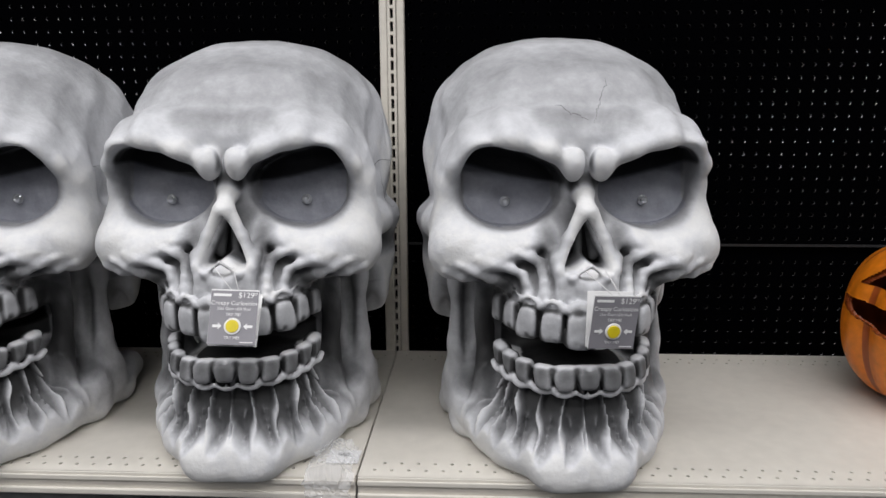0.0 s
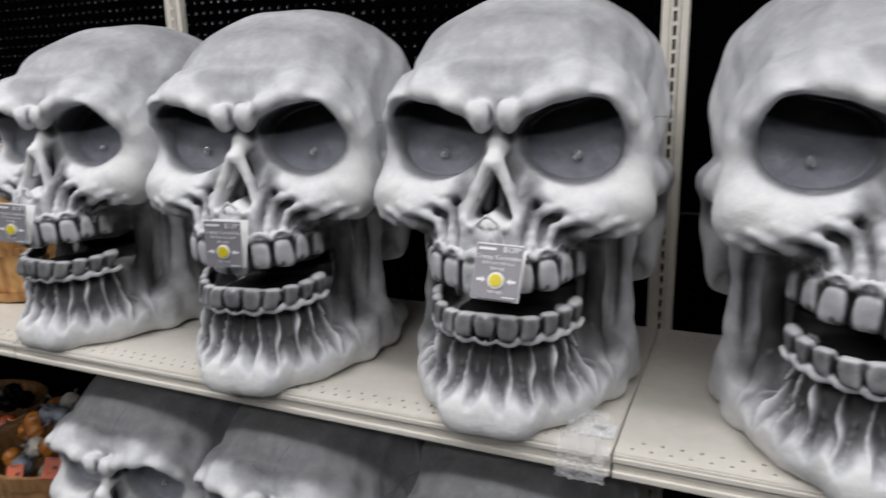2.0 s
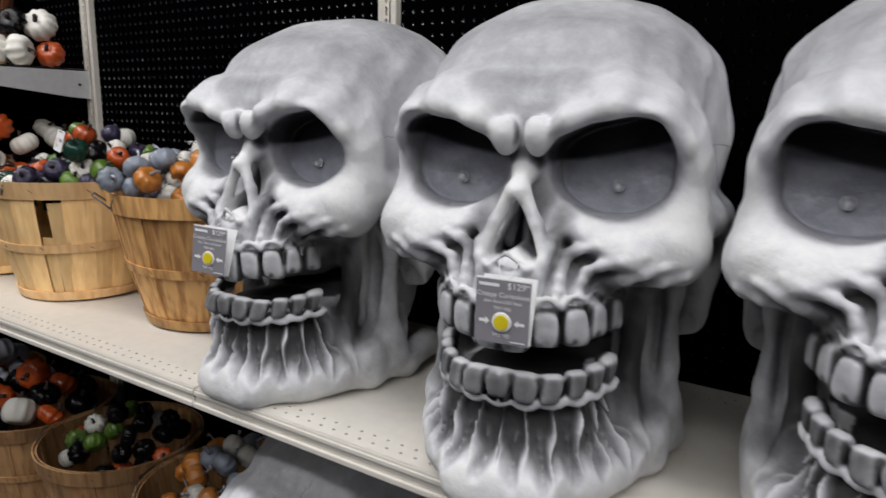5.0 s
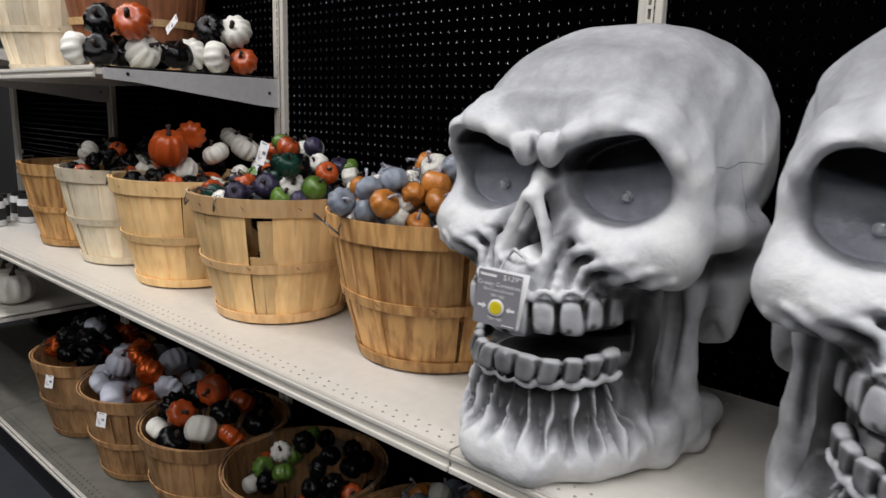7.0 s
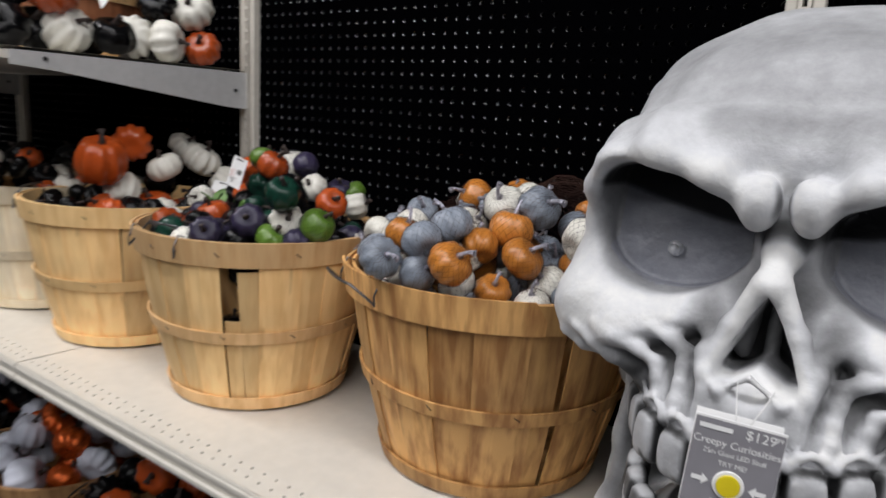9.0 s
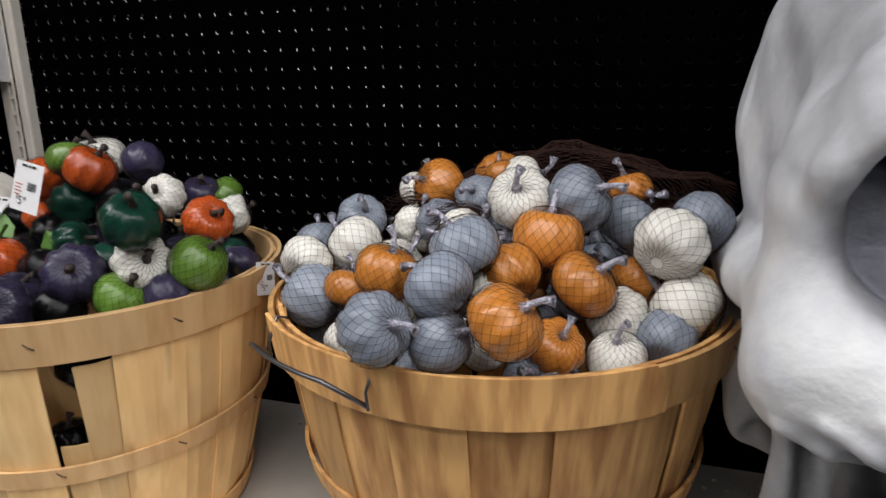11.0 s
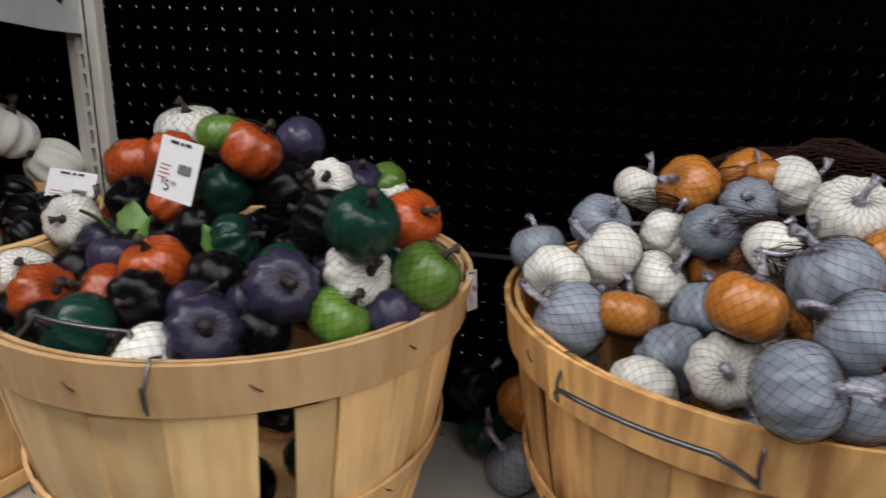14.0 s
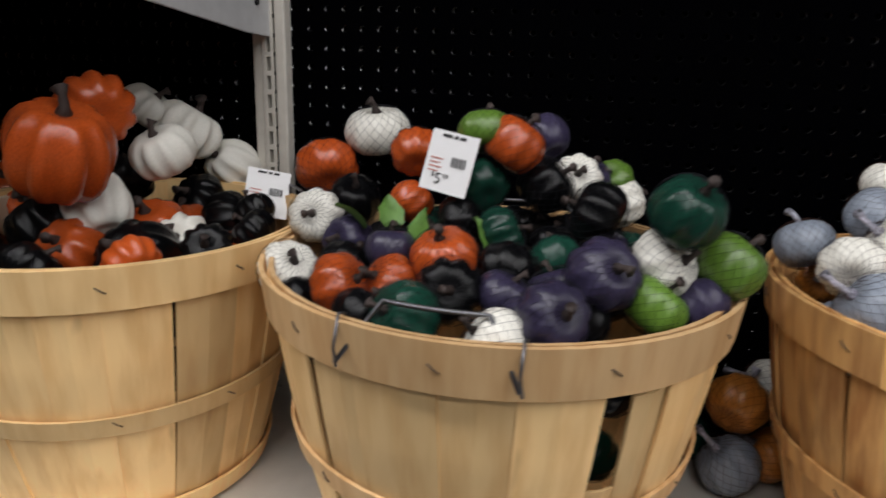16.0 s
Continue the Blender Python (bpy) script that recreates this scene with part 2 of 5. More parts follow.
def part(name, data, parent=None, label="", at=None):
    """Links a mesh as one object, under a thing or a part if a parent is given."""
    ob = new(name, data)
    if parent:
        ob.parent = parent
    if at is not None:
        ob.matrix_basis = at
    if label:
        ob["label"] = label
    return ob


def bm_mesh(name, bm, mat, smooth=False):
    me = bpy.data.meshes.new(name)
    bmesh.ops.recalc_face_normals(bm, faces=bm.faces)
    bm.to_mesh(me)
    bm.free()
    for m in mat if isinstance(mat, (list, tuple)) else [mat]:
        me.materials.append(m)
    me.polygons.foreach_set("use_smooth", [smooth] * len(me.polygons))
    return me


def add_box(bm, x0, y0, z0, x1, y1, z1, bevel=0.0, m=None):
    vs = bmesh.ops.create_cube(bm, size=1)["verts"]
    mat = Matrix.Translation(((x0 + x1) / 2, (y0 + y1) / 2, (z0 + z1) / 2)) @ Matrix.Diagonal((x1 - x0, y1 - y0, z1 - z0, 1))
    bmesh.ops.transform(bm, matrix=(m @ mat) if m else mat, verts=vs)
    if bevel:
        es = list({e for v in vs for e in v.link_edges})
        bmesh.ops.bevel(bm, geom=es, offset=bevel, segments=2, affect="EDGES", profile=0.5)


def box_mesh(name, x0, y0, z0, x1, y1, z1, mat, bevel=0.0):
    bm = bmesh.new()
    add_box(bm, x0, y0, z0, x1, y1, z1, bevel)
    return bm_mesh(name, bm, mat)


def tube(points, radii, sides=6, closed=False):
    """Vertices and faces of a round rod along points."""
    pts = [Vector(p) for p in points]
    n = len(pts)
    rs = radii if isinstance(radii, (list, tuple)) else [radii] * n
    vs, fs, up = [], [], None
    for i, p in enumerate(pts):
        a = pts[i - 1] if (i or closed) else p
        b = pts[(i + 1) % n] if (i < n - 1 or closed) else p
        d = (b - a).normalized()
        if up is None:
            up = Vector((0, 0, 1)) if abs(d.z) < 0.9 else Vector((1, 0, 0))
        u = (up - d * up.dot(d)).normalized()
        up = u
        w = d.cross(u)
        for k in range(sides):
            t = 2 * math.pi * k / sides
            vs.append(p + (u * math.cos(t) + w * math.sin(t)) * rs[i])
    for i in range(n if closed else n - 1):
        j = (i + 1) % n
        for k in range(sides):
            q = (k + 1) % sides
            fs.append((i * sides + k, i * sides + q, j * sides + q, j * sides + k))
    if not closed:
        fs.append(tuple(range(sides))[::-1])
        fs.append(tuple((n - 1) * sides + k for k in range(sides)))
    return vs, fs


def tube_mesh(name, points, radii, mat, sides=6, closed=False):
    v, f = tube(points, radii, sides, closed)
    return mesh_of(name, v, f, mat, True)


def perforated(origin, u, v, normal, nu, nv, pu, pv, hole, depth, lip=0.0):
    """A sheet of nu x nv cells, each with a hole of the given outline (points within the cell) sunk along -normal.
    lip: width of a small chamfer round the hole."""
    o, u, v, nrm = (np.array(a, float) for a in (origin, u, v, normal))
    h = np.array(hole, float)
    k = len(h)
    corners = np.array([(-pu / 2, -pv / 2), (pu / 2, -pv / 2), (pu / 2, pv / 2), (-pu / 2, pv / 2)])
    out = h * (1 + lip / np.abs(h).max()) if lip else h
    rings = [(corners, 0.0), (out, 0.0), (h, -lip), (h, -depth)]
    cell = np.concatenate([r for r, _ in rings])
    lev = np.concatenate([np.full(len(r), d) for r, d in rings])
    faces = []
    step = k // 4
    for c in range(4):
        ring = [4 + (c * step + j) % k for j in range(step + 1)]
        faces.append((c, (c + 1) % 4, *ring[::-1]))
    for a in (4, 4 + k):
        for j in range(k):
            q = (j + 1) % k
            faces.append((a + j, a + q, a + k + q, a + k + j))
    faces.append(tuple(4 + 2 * k + j for j in range(k)))
    count = len(cell)
    verts, allf = [], []
    for i in range(nu):
        for j in range(nv):
            c = o + u * ((i + 0.5) * pu) + v * ((j + 0.5) * pv)
            verts.append(c + cell[:, :1] * u + cell[:, 1:] * v + lev[:, None] * nrm)
            b = count * (i * nv + j)
            allf.extend([tuple(b + q for q in f) for f in faces])
    return np.concatenate(verts), allf, len(faces)


def round_hole(r, k=8):
    # starts at the lower left corner so that each cell side meets a quarter of the ring
    return [(r * math.cos(math.pi * 1.25 + 2 * math.pi * i / k), r * math.sin(math.pi * 1.25 + 2 * math.pi * i / k)) for i in range(k)]


# ---- the setting ----
U = [-4.90, -3.71, -2.520, -1.344, -0.131, 1.085, 2.30]
FACE, BOARD, FRONT = 1.637, 1.655, 1.102
SHELF_Z, DECK_Z, TOP_Z = 0.90, 0.18, 1.484

tagged(part("floor", box_mesh("floor", -9, -4.2, -0.1, 7, 1.9, 0, FLOOR)), "smooth grey polished concrete store floor", "floor", kind="structure")
tagged(part("ceiling", box_mesh("ceiling", -9, -4.2, 4.0, 7, 1.9, 4.1, CEIL)), "plain pale store ceiling", "ceiling", kind="structure")
tagged(part("wall_north", box_mesh("wall_north", -9, 1.9, 0, 7, 2.0, 4.0, PLAIN)), "plain grey store wall behind the shelving", "wall", kind="structure")
tagged(part("wall_south", box_mesh("wall_south", -9, -4.3, 0, 7, -4.2, 4.0, PLAIN)), "plain grey store wall across the aisle", "wall", kind="structure")
tagged(part("wall_west", box_mesh("wall_west", -9.1, -4.2, 0, -9, 1.9, 4.0, PLAIN)), "plain grey store wall", "wall", kind="structure")
tagged(part("wall_east", box_mesh("wall_east", 7, -4.2, 0, 7.1, 1.9, 4.0, PLAIN)), "plain grey store wall", "wall", kind="structure")

PITCH = 0.0254


def pegboard(x0, x1, z0, z1):
    n = int((x1 - x0) / PITCH)
    k = int((z1 - z0) / PITCH)
    pad = ((x1 - x0) - n * PITCH) / 2
    v, f, per = perforated((x0 + pad, BOARD, z0), (1, 0, 0), (0, 0, 1), (0, -1, 0), n, k, PITCH, PITCH, round_hole(0.0034), 0.006, 0.0011)
    # each hole's glint is put into a brighter metal edge: the ring of chamfer faces after the four of the sheet
    idx = [1 if 4 <= q % per < 12 else 0 for q in range(len(f))]
    return mesh_of("pegboard_panel", v, f, [BLACK, RIMS], index=idx)


for i in range(len(U) - 1):
    x0, x1 = U[i] + 0.012, U[i + 1] - 0.012
    hold = tagged(new("pegboard_back"), "black perforated pegboard back panel of the shelving", "pegboard", "pegboard backs", "structure")
    part("backing", box_mesh("backing", x0, BOARD + 0.008, 0.1, x1, BOARD + 0.02, 2.2, BLACK), hold)
    split = 1.138
    part("upper_panel", pegboard(x0, x1, split + 0.002, 2.1), hold)
    part("lower_panel", pegboard(x0, x1, 0.2, split - 0.001), hold)
    part("joint_strip", box_mesh("joint_strip", x0, BOARD - 0.002, split - 0.0025, x1, BOARD + 0.008, split + 0.0025, KICK), hold)


def upright(x):
    hold = tagged(new("shelf_upright"), "cream enamelled steel shelving upright with slots", "upright", "shelf uprights", "structure")
    slot = [(-0.0033, -0.0095), (0.0033, -0.0095), (0.0033, 0.0095), (-0.0033, 0.0095)]
    v, f, _ = perforated((x - 0.0085, FACE - 0.002, 0.05), (1, 0, 0), (0, 0, 1), (0, -1, 0), 1, 82, 0.017, PITCH, slot, 0.02)
    # floor of every slot is dark
    idx = [1 if (k % 13) == 12 else 0 for k in range(len(f))]
    part("slot_strip", mesh_of("slot_strip", v, f, [UPRIGHT, HOLE], index=idx), hold)
    for s in (-1, 1):
        a, b = sorted((x + s * 0.0085, x + s * 0.025))
        part("flange", box_mesh("flange", a, FACE, 0.05, b, FACE + 0.03, 2.13, UPRIGHT, 0.003), hold)
    return hold


for x in U:
    upright(x)


def shelf_bay(x0, x1, z, front, lip, label, brackets=True, sheet=SHELF):
    """One steel shelf: deck sheet with perforated strips, folded front lip and two end brackets."""
    hold = tagged(new("metal_shelf"), label, "shelf", "metal shelves")
    x0, x1 = x0 + 0.0015, x1 - 0.0015
    n = int((x1 - x0) / PITCH)
    pad = ((x1 - x0) - n * PITCH) / 2
    a = x0 + pad
    vs, fs, idx, base = [], [], [], 0
    for y, rows in ((front + 0.012, 1), (front + 0.012 + 0.020, 1), (FACE - 0.045, 1), (FACE - 0.065, 1)):
        shift = 0.5 if y in (front + 0.032, FACE - 0.065) else 0.0
        m = n - (1 if shift else 0)
        v, f, per = perforated((a + shift * PITCH, y, z), (1, 0, 0), (0, 1, 0), (0, 0, 1), m, rows, PITCH, 0.020, round_hole(0.0031), 0.004)
        vs.append(v)
        fs.extend([tuple(base + q for q in t) for t in f])
        idx.extend([1 if k % per == per - 1 else 0 for k in range(len(f))])
        base += len(v)
        for e0, e1 in ((x0, a + shift * PITCH), (a + shift * PITCH + m * PITCH, x1)):
            if e1 - e0 > 1e-4:
                vs.append(np.array([(e0, y, z), (e1, y, z), (e1, y + 0.02, z), (e0, y + 0.02, z)]))
                fs.append((base, base + 1, base + 2, base + 3))
                idx.append(0)
                base += 4
    for y0, y1 in ((front + 0.003, front + 0.012), (front + 0.052, FACE - 0.065), (FACE - 0.025, FACE - 0.002)):
        vs.append(np.array([(x0, y0, z), (x1, y0, z), (x1, y1, z), (x0, y1, z)]))
        fs.append((base, base + 1, base + 2, base + 3))
        idx.append(0)
        base += 4
    part("deck_sheet", mesh_of("deck_sheet", np.concatenate(vs), fs, [sheet, HOLE], index=idx), hold)
    bm = bmesh.new()
    add_box(bm, x0, front, z - lip, x1, front + 0.003, z, 0.0012)
    part("front_lip", bm_mesh("front_lip", bm, SHELF), hold)
    part("lower_rail", box_mesh("lower_rail", x0, front - 0.006, z - lip, x1, front - 0.0005, z - lip + 0.010, SHELF, 0.002), hold)
    part("upper_rail", box_mesh("upper_rail", x0, front - 0.004, z - 0.012, x1, front - 0.0005, z - 0.004, SHELF, 0.0015), hold)
    part("underside", box_mesh("underside", x0, front + 0.004, z - 0.022, x1, FACE - 0.002, z - 0.007, SHELF), hold)
    if brackets:
        for x in (x0 + 0.004, x1 - 0.008):
            bm = bmesh.new()
            prof = [(front + 0.05, z - 0.024), (FACE - 0.002, z - 0.024), (FACE - 0.002, z - 0.125), (FACE - 0.06, z - 0.118), (front + 0.10, z - 0.055), (front + 0.05, z - 0.04)]
            lo = [bm.verts.new((x, p, q)) for p, q in prof]
            hi = [bm.verts.new((x + 0.004, p, q)) for p, q in prof]
            bm.faces.new(lo), bm.faces.new(hi[::-1])
            for k in range(len(prof)):
                bm.faces.new((lo[k], lo[(k + 1) % 6], hi[(k + 1) % 6], hi[k]))
            part("bracket", bm_mesh("bracket", bm, BRACKET), hold)
    return hold


for i in range(len(U) - 1):
    shelf_bay(U[i], U[i + 1], SHELF_Z, FRONT, 0.034, "cream metal shelf with a perforated front edge")
    shelf_bay(U[i], U[i + 1], DECK_Z, FRONT + 0.02, 0.03, "cream metal base shelf near the floor, shade put in its colour", False, DECK)
    tagged(part("kick_plate", box_mesh("kick_plate", U[i] + 0.001, FRONT + 0.05, 0.0, U[i + 1] - 0.001, FRONT + 0.06, DECK_Z - 0.031, KICK)), "black kick plate under the base shelf", "kick plate", "kick plates", "structure")


def top_shelf(x0, x1, z):
    """The raised shelf: a white tray carried by deep end brackets."""
    hold = shelf_bay(x0, x1, z, FRONT, 0.03, "white metal upper shelf on tapered brackets", False)
    for x in (x0 + 0.002, x1 - 0.006):
        bm = bmesh.new()
        prof = [(FRONT + 0.02, z - 0.006), (FACE - 0.001, z - 0.006), (FACE - 0.001, z - 0.090), (FACE - 0.06, z - 0.086), (FRONT + 0.10, z - 0.038), (FRONT + 0.02, z - 0.032)]
        lo = [bm.verts.new((x + 0.006, p, q)) for p, q in prof]
        hi = [bm.verts.new((x + 0.010, p, q)) for p, q in prof]
        bm.faces.new(lo), bm.faces.new(hi[::-1])
        for k in range(len(prof)):
            bm.faces.new((lo[k], lo[(k + 1) % 6], hi[(k + 1) % 6], hi[k]))
        br = part("bracket", bm_mesh("bracket", bm, BRACKET), hold)
        for y in (FRONT + 0.08, FACE - 0.035):
            bm = bmesh.new()
            bmesh.ops.create_cone(bm, cap_ends=True, segments=10, radius1=0.0045, radius2=0.004, depth=0.004, matrix=pose(x + 0.011, y, z - 0.018 - (0.03 if y > 1.5 else 0), 0, 90, 0))
            part("bolt", bm_mesh("bolt", bm, HOLE), br)
    return hold


top_shelf(U[1], U[2], TOP_Z)
top_shelf(U[0], U[1], TOP_Z + 0.10)

# ---- the skull ----


def sculpt_skull(h=0.0030):
    """A grinning skull modelled as a distance field of rounded forms and skinned with surface nets.
    x across, y to the back, z up from the base; right half modelled, then mirrored."""
    xs = np.arange(0, 0.25, h)
    ys = np.arange(-0.225, 0.42, h)
    zs = np.arange(-0.012, 0.665, h)
    D = np.full((len(xs), len(ys), len(zs)), 0.06, np.float32)
    wash_shade = np.zeros_like(D)

    def region(lo, hi, pad):
        s = []
        for ax, a, b in zip((xs, ys, zs), lo, hi):
            i, j = np.searchsorted(ax, (a - pad, b + pad))
            s.append(slice(max(i - 1, 0), min(j + 1, len(ax))))
        g = np.meshgrid(xs[s[0]], ys[s[1]], zs[s[2]], indexing="ij")
        return tuple(s), g

    def join(s, d, k):
        a = D[s]
        hh = np.clip(0.5 + 0.5 * (a - d) / k, 0, 1)
        D[s] = a * (1 - hh) + d * hh - k * hh * (1 - hh)

    def carve(s, d, k):
        a, b = D[s], -d
        hh = np.clip(0.5 - 0.5 * (a - b) / k, 0, 1)
        D[s] = a * (1 - hh) + b * hh + k * hh * (1 - hh)

    def ball_d(g, c, r, p=2.0):
        q = [np.abs((a - b) / e) for a, b, e in zip(g, c, r)]
        n = (q[0] ** p + q[1] ** p + q[2] ** p) ** (1 / p)
        return (n - 1) * min(r)

    def ball(c, r, k=0.02, p=2.0, cut=False):
        pad = 0.06 if not cut else 0.02
        s, g = region([a - b for a, b in zip(c, r)], [a + b for a, b in zip(c, r)], pad)
        (carve if cut else join)(s, ball_d(g, c, r, p), k)

    def rod_d(g, a, b, ra, rb):
        a, b = np.array(a), np.array(b)
        ab = b - a
        t = np.clip(sum((gi - ai) * di for gi, ai, di in zip(g, a, ab)) / ab.dot(ab), 0, 1)
        return np.sqrt(sum((gi - ai - t * di) ** 2 for gi, ai, di in zip(g, a, ab))) - (ra + (rb - ra) * t)

    def rod(a, b, ra, rb=None, k=0.015, cut=False):
        rb = ra if rb is None else rb
        m = max(ra, rb) + 0.04
        s, g = region(np.minimum(a, b) - m, np.maximum(a, b) + m, 0)
        (carve if cut else join)(s, rod_d(g, a, b, ra, rb), k)

    def path(pts, radii, k=0.012, cut=False):
        for i in range(len(pts) - 1):
            rod(pts[i], pts[i + 1], radii[i], radii[i + 1], k, cut)

    def darken(pts, r, amount):
        """Brushes grey into the colour along a line."""
        for i in range(len(pts) - 1):
            m = r * 2
            s, g = region(np.minimum(pts[i], pts[i + 1]) - m, np.maximum(pts[i], pts[i + 1]) + m, 0)
            d = rod_d(g, pts[i], pts[i + 1], 0, 0)
            wash_shade[s] = np.maximum(wash_shade[s], amount * np.clip(1 - d / r, 0, 1) ** 0.8)

    def pale(pts, r):
        """Dry-brushes bone white along a line."""
        for i in range(len(pts) - 1):
            q, gg = region(np.minimum(pts[i], pts[i + 1]) - 0.02, np.maximum(pts[i], pts[i + 1]) + 0.02, 0)
            wash_shade[q] *= np.clip((rod_d(gg, pts[i], pts[i + 1], 0, 0) - r) / 0.004, 0.10, 1)

    # vault, forehead, neck and the block of the face
    ball((0, 0.154, 0.447), (0.210, 0.214, 0.190), 0.02, 2.3)
    ball((0, 0.03, 0.486), (0.168, 0.114, 0.104), 0.04, 2.3)
    ball((0, 0.12, 0.20), (0.135, 0.13, 0.20), 0.03, 2.6)
    ball((0, -0.005, 0.33), (0.125, 0.085, 0.11), 0.03, 2.4)
    ball((0, -0.035, 0.262), (0.112, 0.112, 0.085), 0.02, 2.4)
    ball((0.085, -0.055, 0.298), (0.052, 0.056, 0.040), 0.02)
    ball((0.095, 0.035, 0.41), (0.085, 0.092, 0.080), 0.02, 3.0)
    # temples
    ball((0.232, 0.045, 0.480), (0.038, 0.07, 0.07), 0.035, cut=True)
    # brows: heavy, drawn down to the bridge of the nose
    path([(0.024, -0.106, 0.449), (0.055, -0.119, 0.470), (0.105, -0.118, 0.484), (0.148, -0.100, 0.474), (0.173, -0.072, 0.446), (0.179, -0.046, 0.410)], [0.0105, 0.0095, 0.0095, 0.0100, 0.0110, 0.0130], 0.020)
    path([(0.0, -0.076, 0.486), (0.05, -0.082, 0.492), (0.105, -0.078, 0.496), (0.148, -0.055, 0.482), (0.172, -0.030, 0.455)], [0.014, 0.016, 0.016, 0.016, 0.016], 0.036)
    ball((0.168, -0.008, 0.415), (0.024, 0.032, 0.055), 0.02)
    ball((0.0185, -0.110, 0.450), (0.0170, 0.019, 0.024), 0.010)
    path([(0.160, -0.036, 0.462), (0.178, -0.018, 0.425), (0.180, -0.015, 0.365)], [0.015, 0.018, 0.022], 0.020)
    # cheekbones and lower rim of the sockets
    path([(0.178, -0.042, 0.41), (0.178, -0.042, 0.365), (0.164, -0.055, 0.330), (0.125, -0.084, 0.318), (0.078, -0.088, 0.333), (0.046, -0.082, 0.356)], [0.0155, 0.024, 0.043, 0.034, 0.020, 0.013], 0.018)
    ball((0.164, -0.040, 0.322), (0.044, 0.053, 0.046), 0.018)
    path([(0.178, -0.01, 0.345), (0.190, 0.07, 0.345), (0.195, 0.15, 0.34)], [0.030, 0.024, 0.03], 0.02)
    # nose bridge
    path([(0, -0.066, 0.450), (0, -0.090, 0.41), (0, -0.120, 0.386)], [0.014, 0.014, 0.011], 0.012)
    path([(0.007, -0.116, 0.386), (0.024, -0.120, 0.35), (0.039, -0.128, 0.312)], [0.009, 0.0072, 0.0065], 0.007)
    path([(0.039, -0.130, 0.311), (0.024, -0.142, 0.303), (0.0, -0.150, 0.320)], [0.0062, 0.0056, 0.005], 0.005)
    # jaw: flat-footed base, chin, ramus and the knob behind it
    path([(0, -0.150, 0.024), (0.046, -0.146, 0.023), (0.100, -0.080, 0.026), (0.148, 0.020, 0.028), (0.158, 0.10, 0.030), (0.15, 0.19, 0.035)], [0.024, 0.024, 0.024, 0.024, 0.026, 0.028], 0.022)
    path([(0.035, -0.125, 0.045), (0.10, -0.070, 0.050), (0.150, 0.02, 0.06)], [0.020, 0.021, 0.024], 0.02)
    path([(0.06, -0.112, 0.040), (0.112, -0.055, 0.045), (0.140, 0.01, 0.06), (0.150, 0.06, 0.10)], [0.030, 0.031, 0.031, 0.029], 0.02)
    ball((0, -0.152, 0.030), (0.046, 0.022, 0.030), 0.02, 2.8)
    ball((0, -0.040, 0.078), (0.116, 0.110, 0.085), 0.02, 2.8)
    path([(0.160, 0.07, 0.05), (0.150, 0.055, 0.14), (0.150, 0.06, 0.24), (0.155, 0.06, 0.33)], [0.027, 0.025, 0.024, 0.030], 0.015)
    path([(0.13, -0.03, 0.06), (0.122, 0.0, 0.14), (0.125, 0.01, 0.25)], [0.024, 0.018, 0.018], 0.012)
    ball((0.176, 0.125, 0.215), (0.030, 0.036, 0.042), 0.025)
    path([(0.178, 0.12, 0.20), (0.168, 0.10, 0.13), (0.165, 0.09, 0.06)], [0.018, 0.016, 0.022], 0.02)
    ball((0.165, 0.16, 0.28), (0.05, 0.07, 0.07), 0.03)

    # hollows beside the muzzle, under the cheek
    ball((0.135, -0.075, 0.245), (0.030, 0.055, 0.050), 0.015, cut=True)
    ball((0.149, 0.02, 0.19), (0.010, 0.030, 0.09), 0.014, cut=True)
    ball((0.178, 0.10, 0.14), (0.018, 0.022, 0.07), 0.015, cut=True)

    # arc of the teeth: angle in degrees -> place
    def arc(a, rx, ry, y0=-0.035):
        t = radians(a)
        return rx * math.sin(t), y0 - ry * math.cos(t)

    # roots of the teeth: grooves and thin ridges in low relief, bending out below the cheek above
    s, g = region((0, -0.21, 0.03), (0.20, 0.06, 0.345), 0.0)
    deg = np.degrees(np.arctan2(g[0], -(g[1] + 0.035)))
    bend = np.clip((g[2] - 0.258) / 0.07, 0, 1.2)
    lane = deg - (10 + 0.42 * deg) * bend ** 1.35
    fade = np.clip((g[2] - 0.256) / 0.050, 0, 1) ** 0.8 * np.clip((0.352 - 0.48 * np.clip(g[0] - 0.05, 0, 1) - g[2]) / 0.024, 0, 1) * np.clip((lane - 3) / 8, 0, 1) * np.clip((112 - deg) / 15, 0, 1)
    fade = fade * np.clip((g[0] - 0.044 + 0.55 * np.clip(0.31 - g[2], 0, 1)) / 0.012, 0, 1)

    def skin(a, z):
        """Distance from the tooth arc's middle to the surface, along the angle a at height z."""
        for r in np.arange(0.20, 0.05, -0.001):
            x, y = r * math.sin(radians(a)), -0.035 - r * math.cos(radians(a))
            if D[min(int(round(x / h)), len(xs) - 1), int(round((y - ys[0]) / h)), int(round((z - zs[0]) / h))] < 0:
                return r
        return 0.06

    roots = []
    for b0 in (4, 18, 31, 44, 57, 69):
        pts = []
        for u in np.linspace(0, 1, 7):
            a = b0 + (8 if b0 < 10 else 19) * u ** 2.4
            top = 0.346 - 0.48 * max(0, 0.112 * math.sin(radians(a)) - 0.05) if b0 > 10 else 0.300
            z = 0.258 + (top - 0.258) * u ** 0.85
            r = skin(a, z) - 0.0038
            pts.append((r * math.sin(radians(a)), -0.035 - r * math.cos(radians(a)), z))
        roots.append(pts)
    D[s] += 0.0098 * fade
    wash_shade[s] = np.maximum(wash_shade[s], 0.70 * fade)
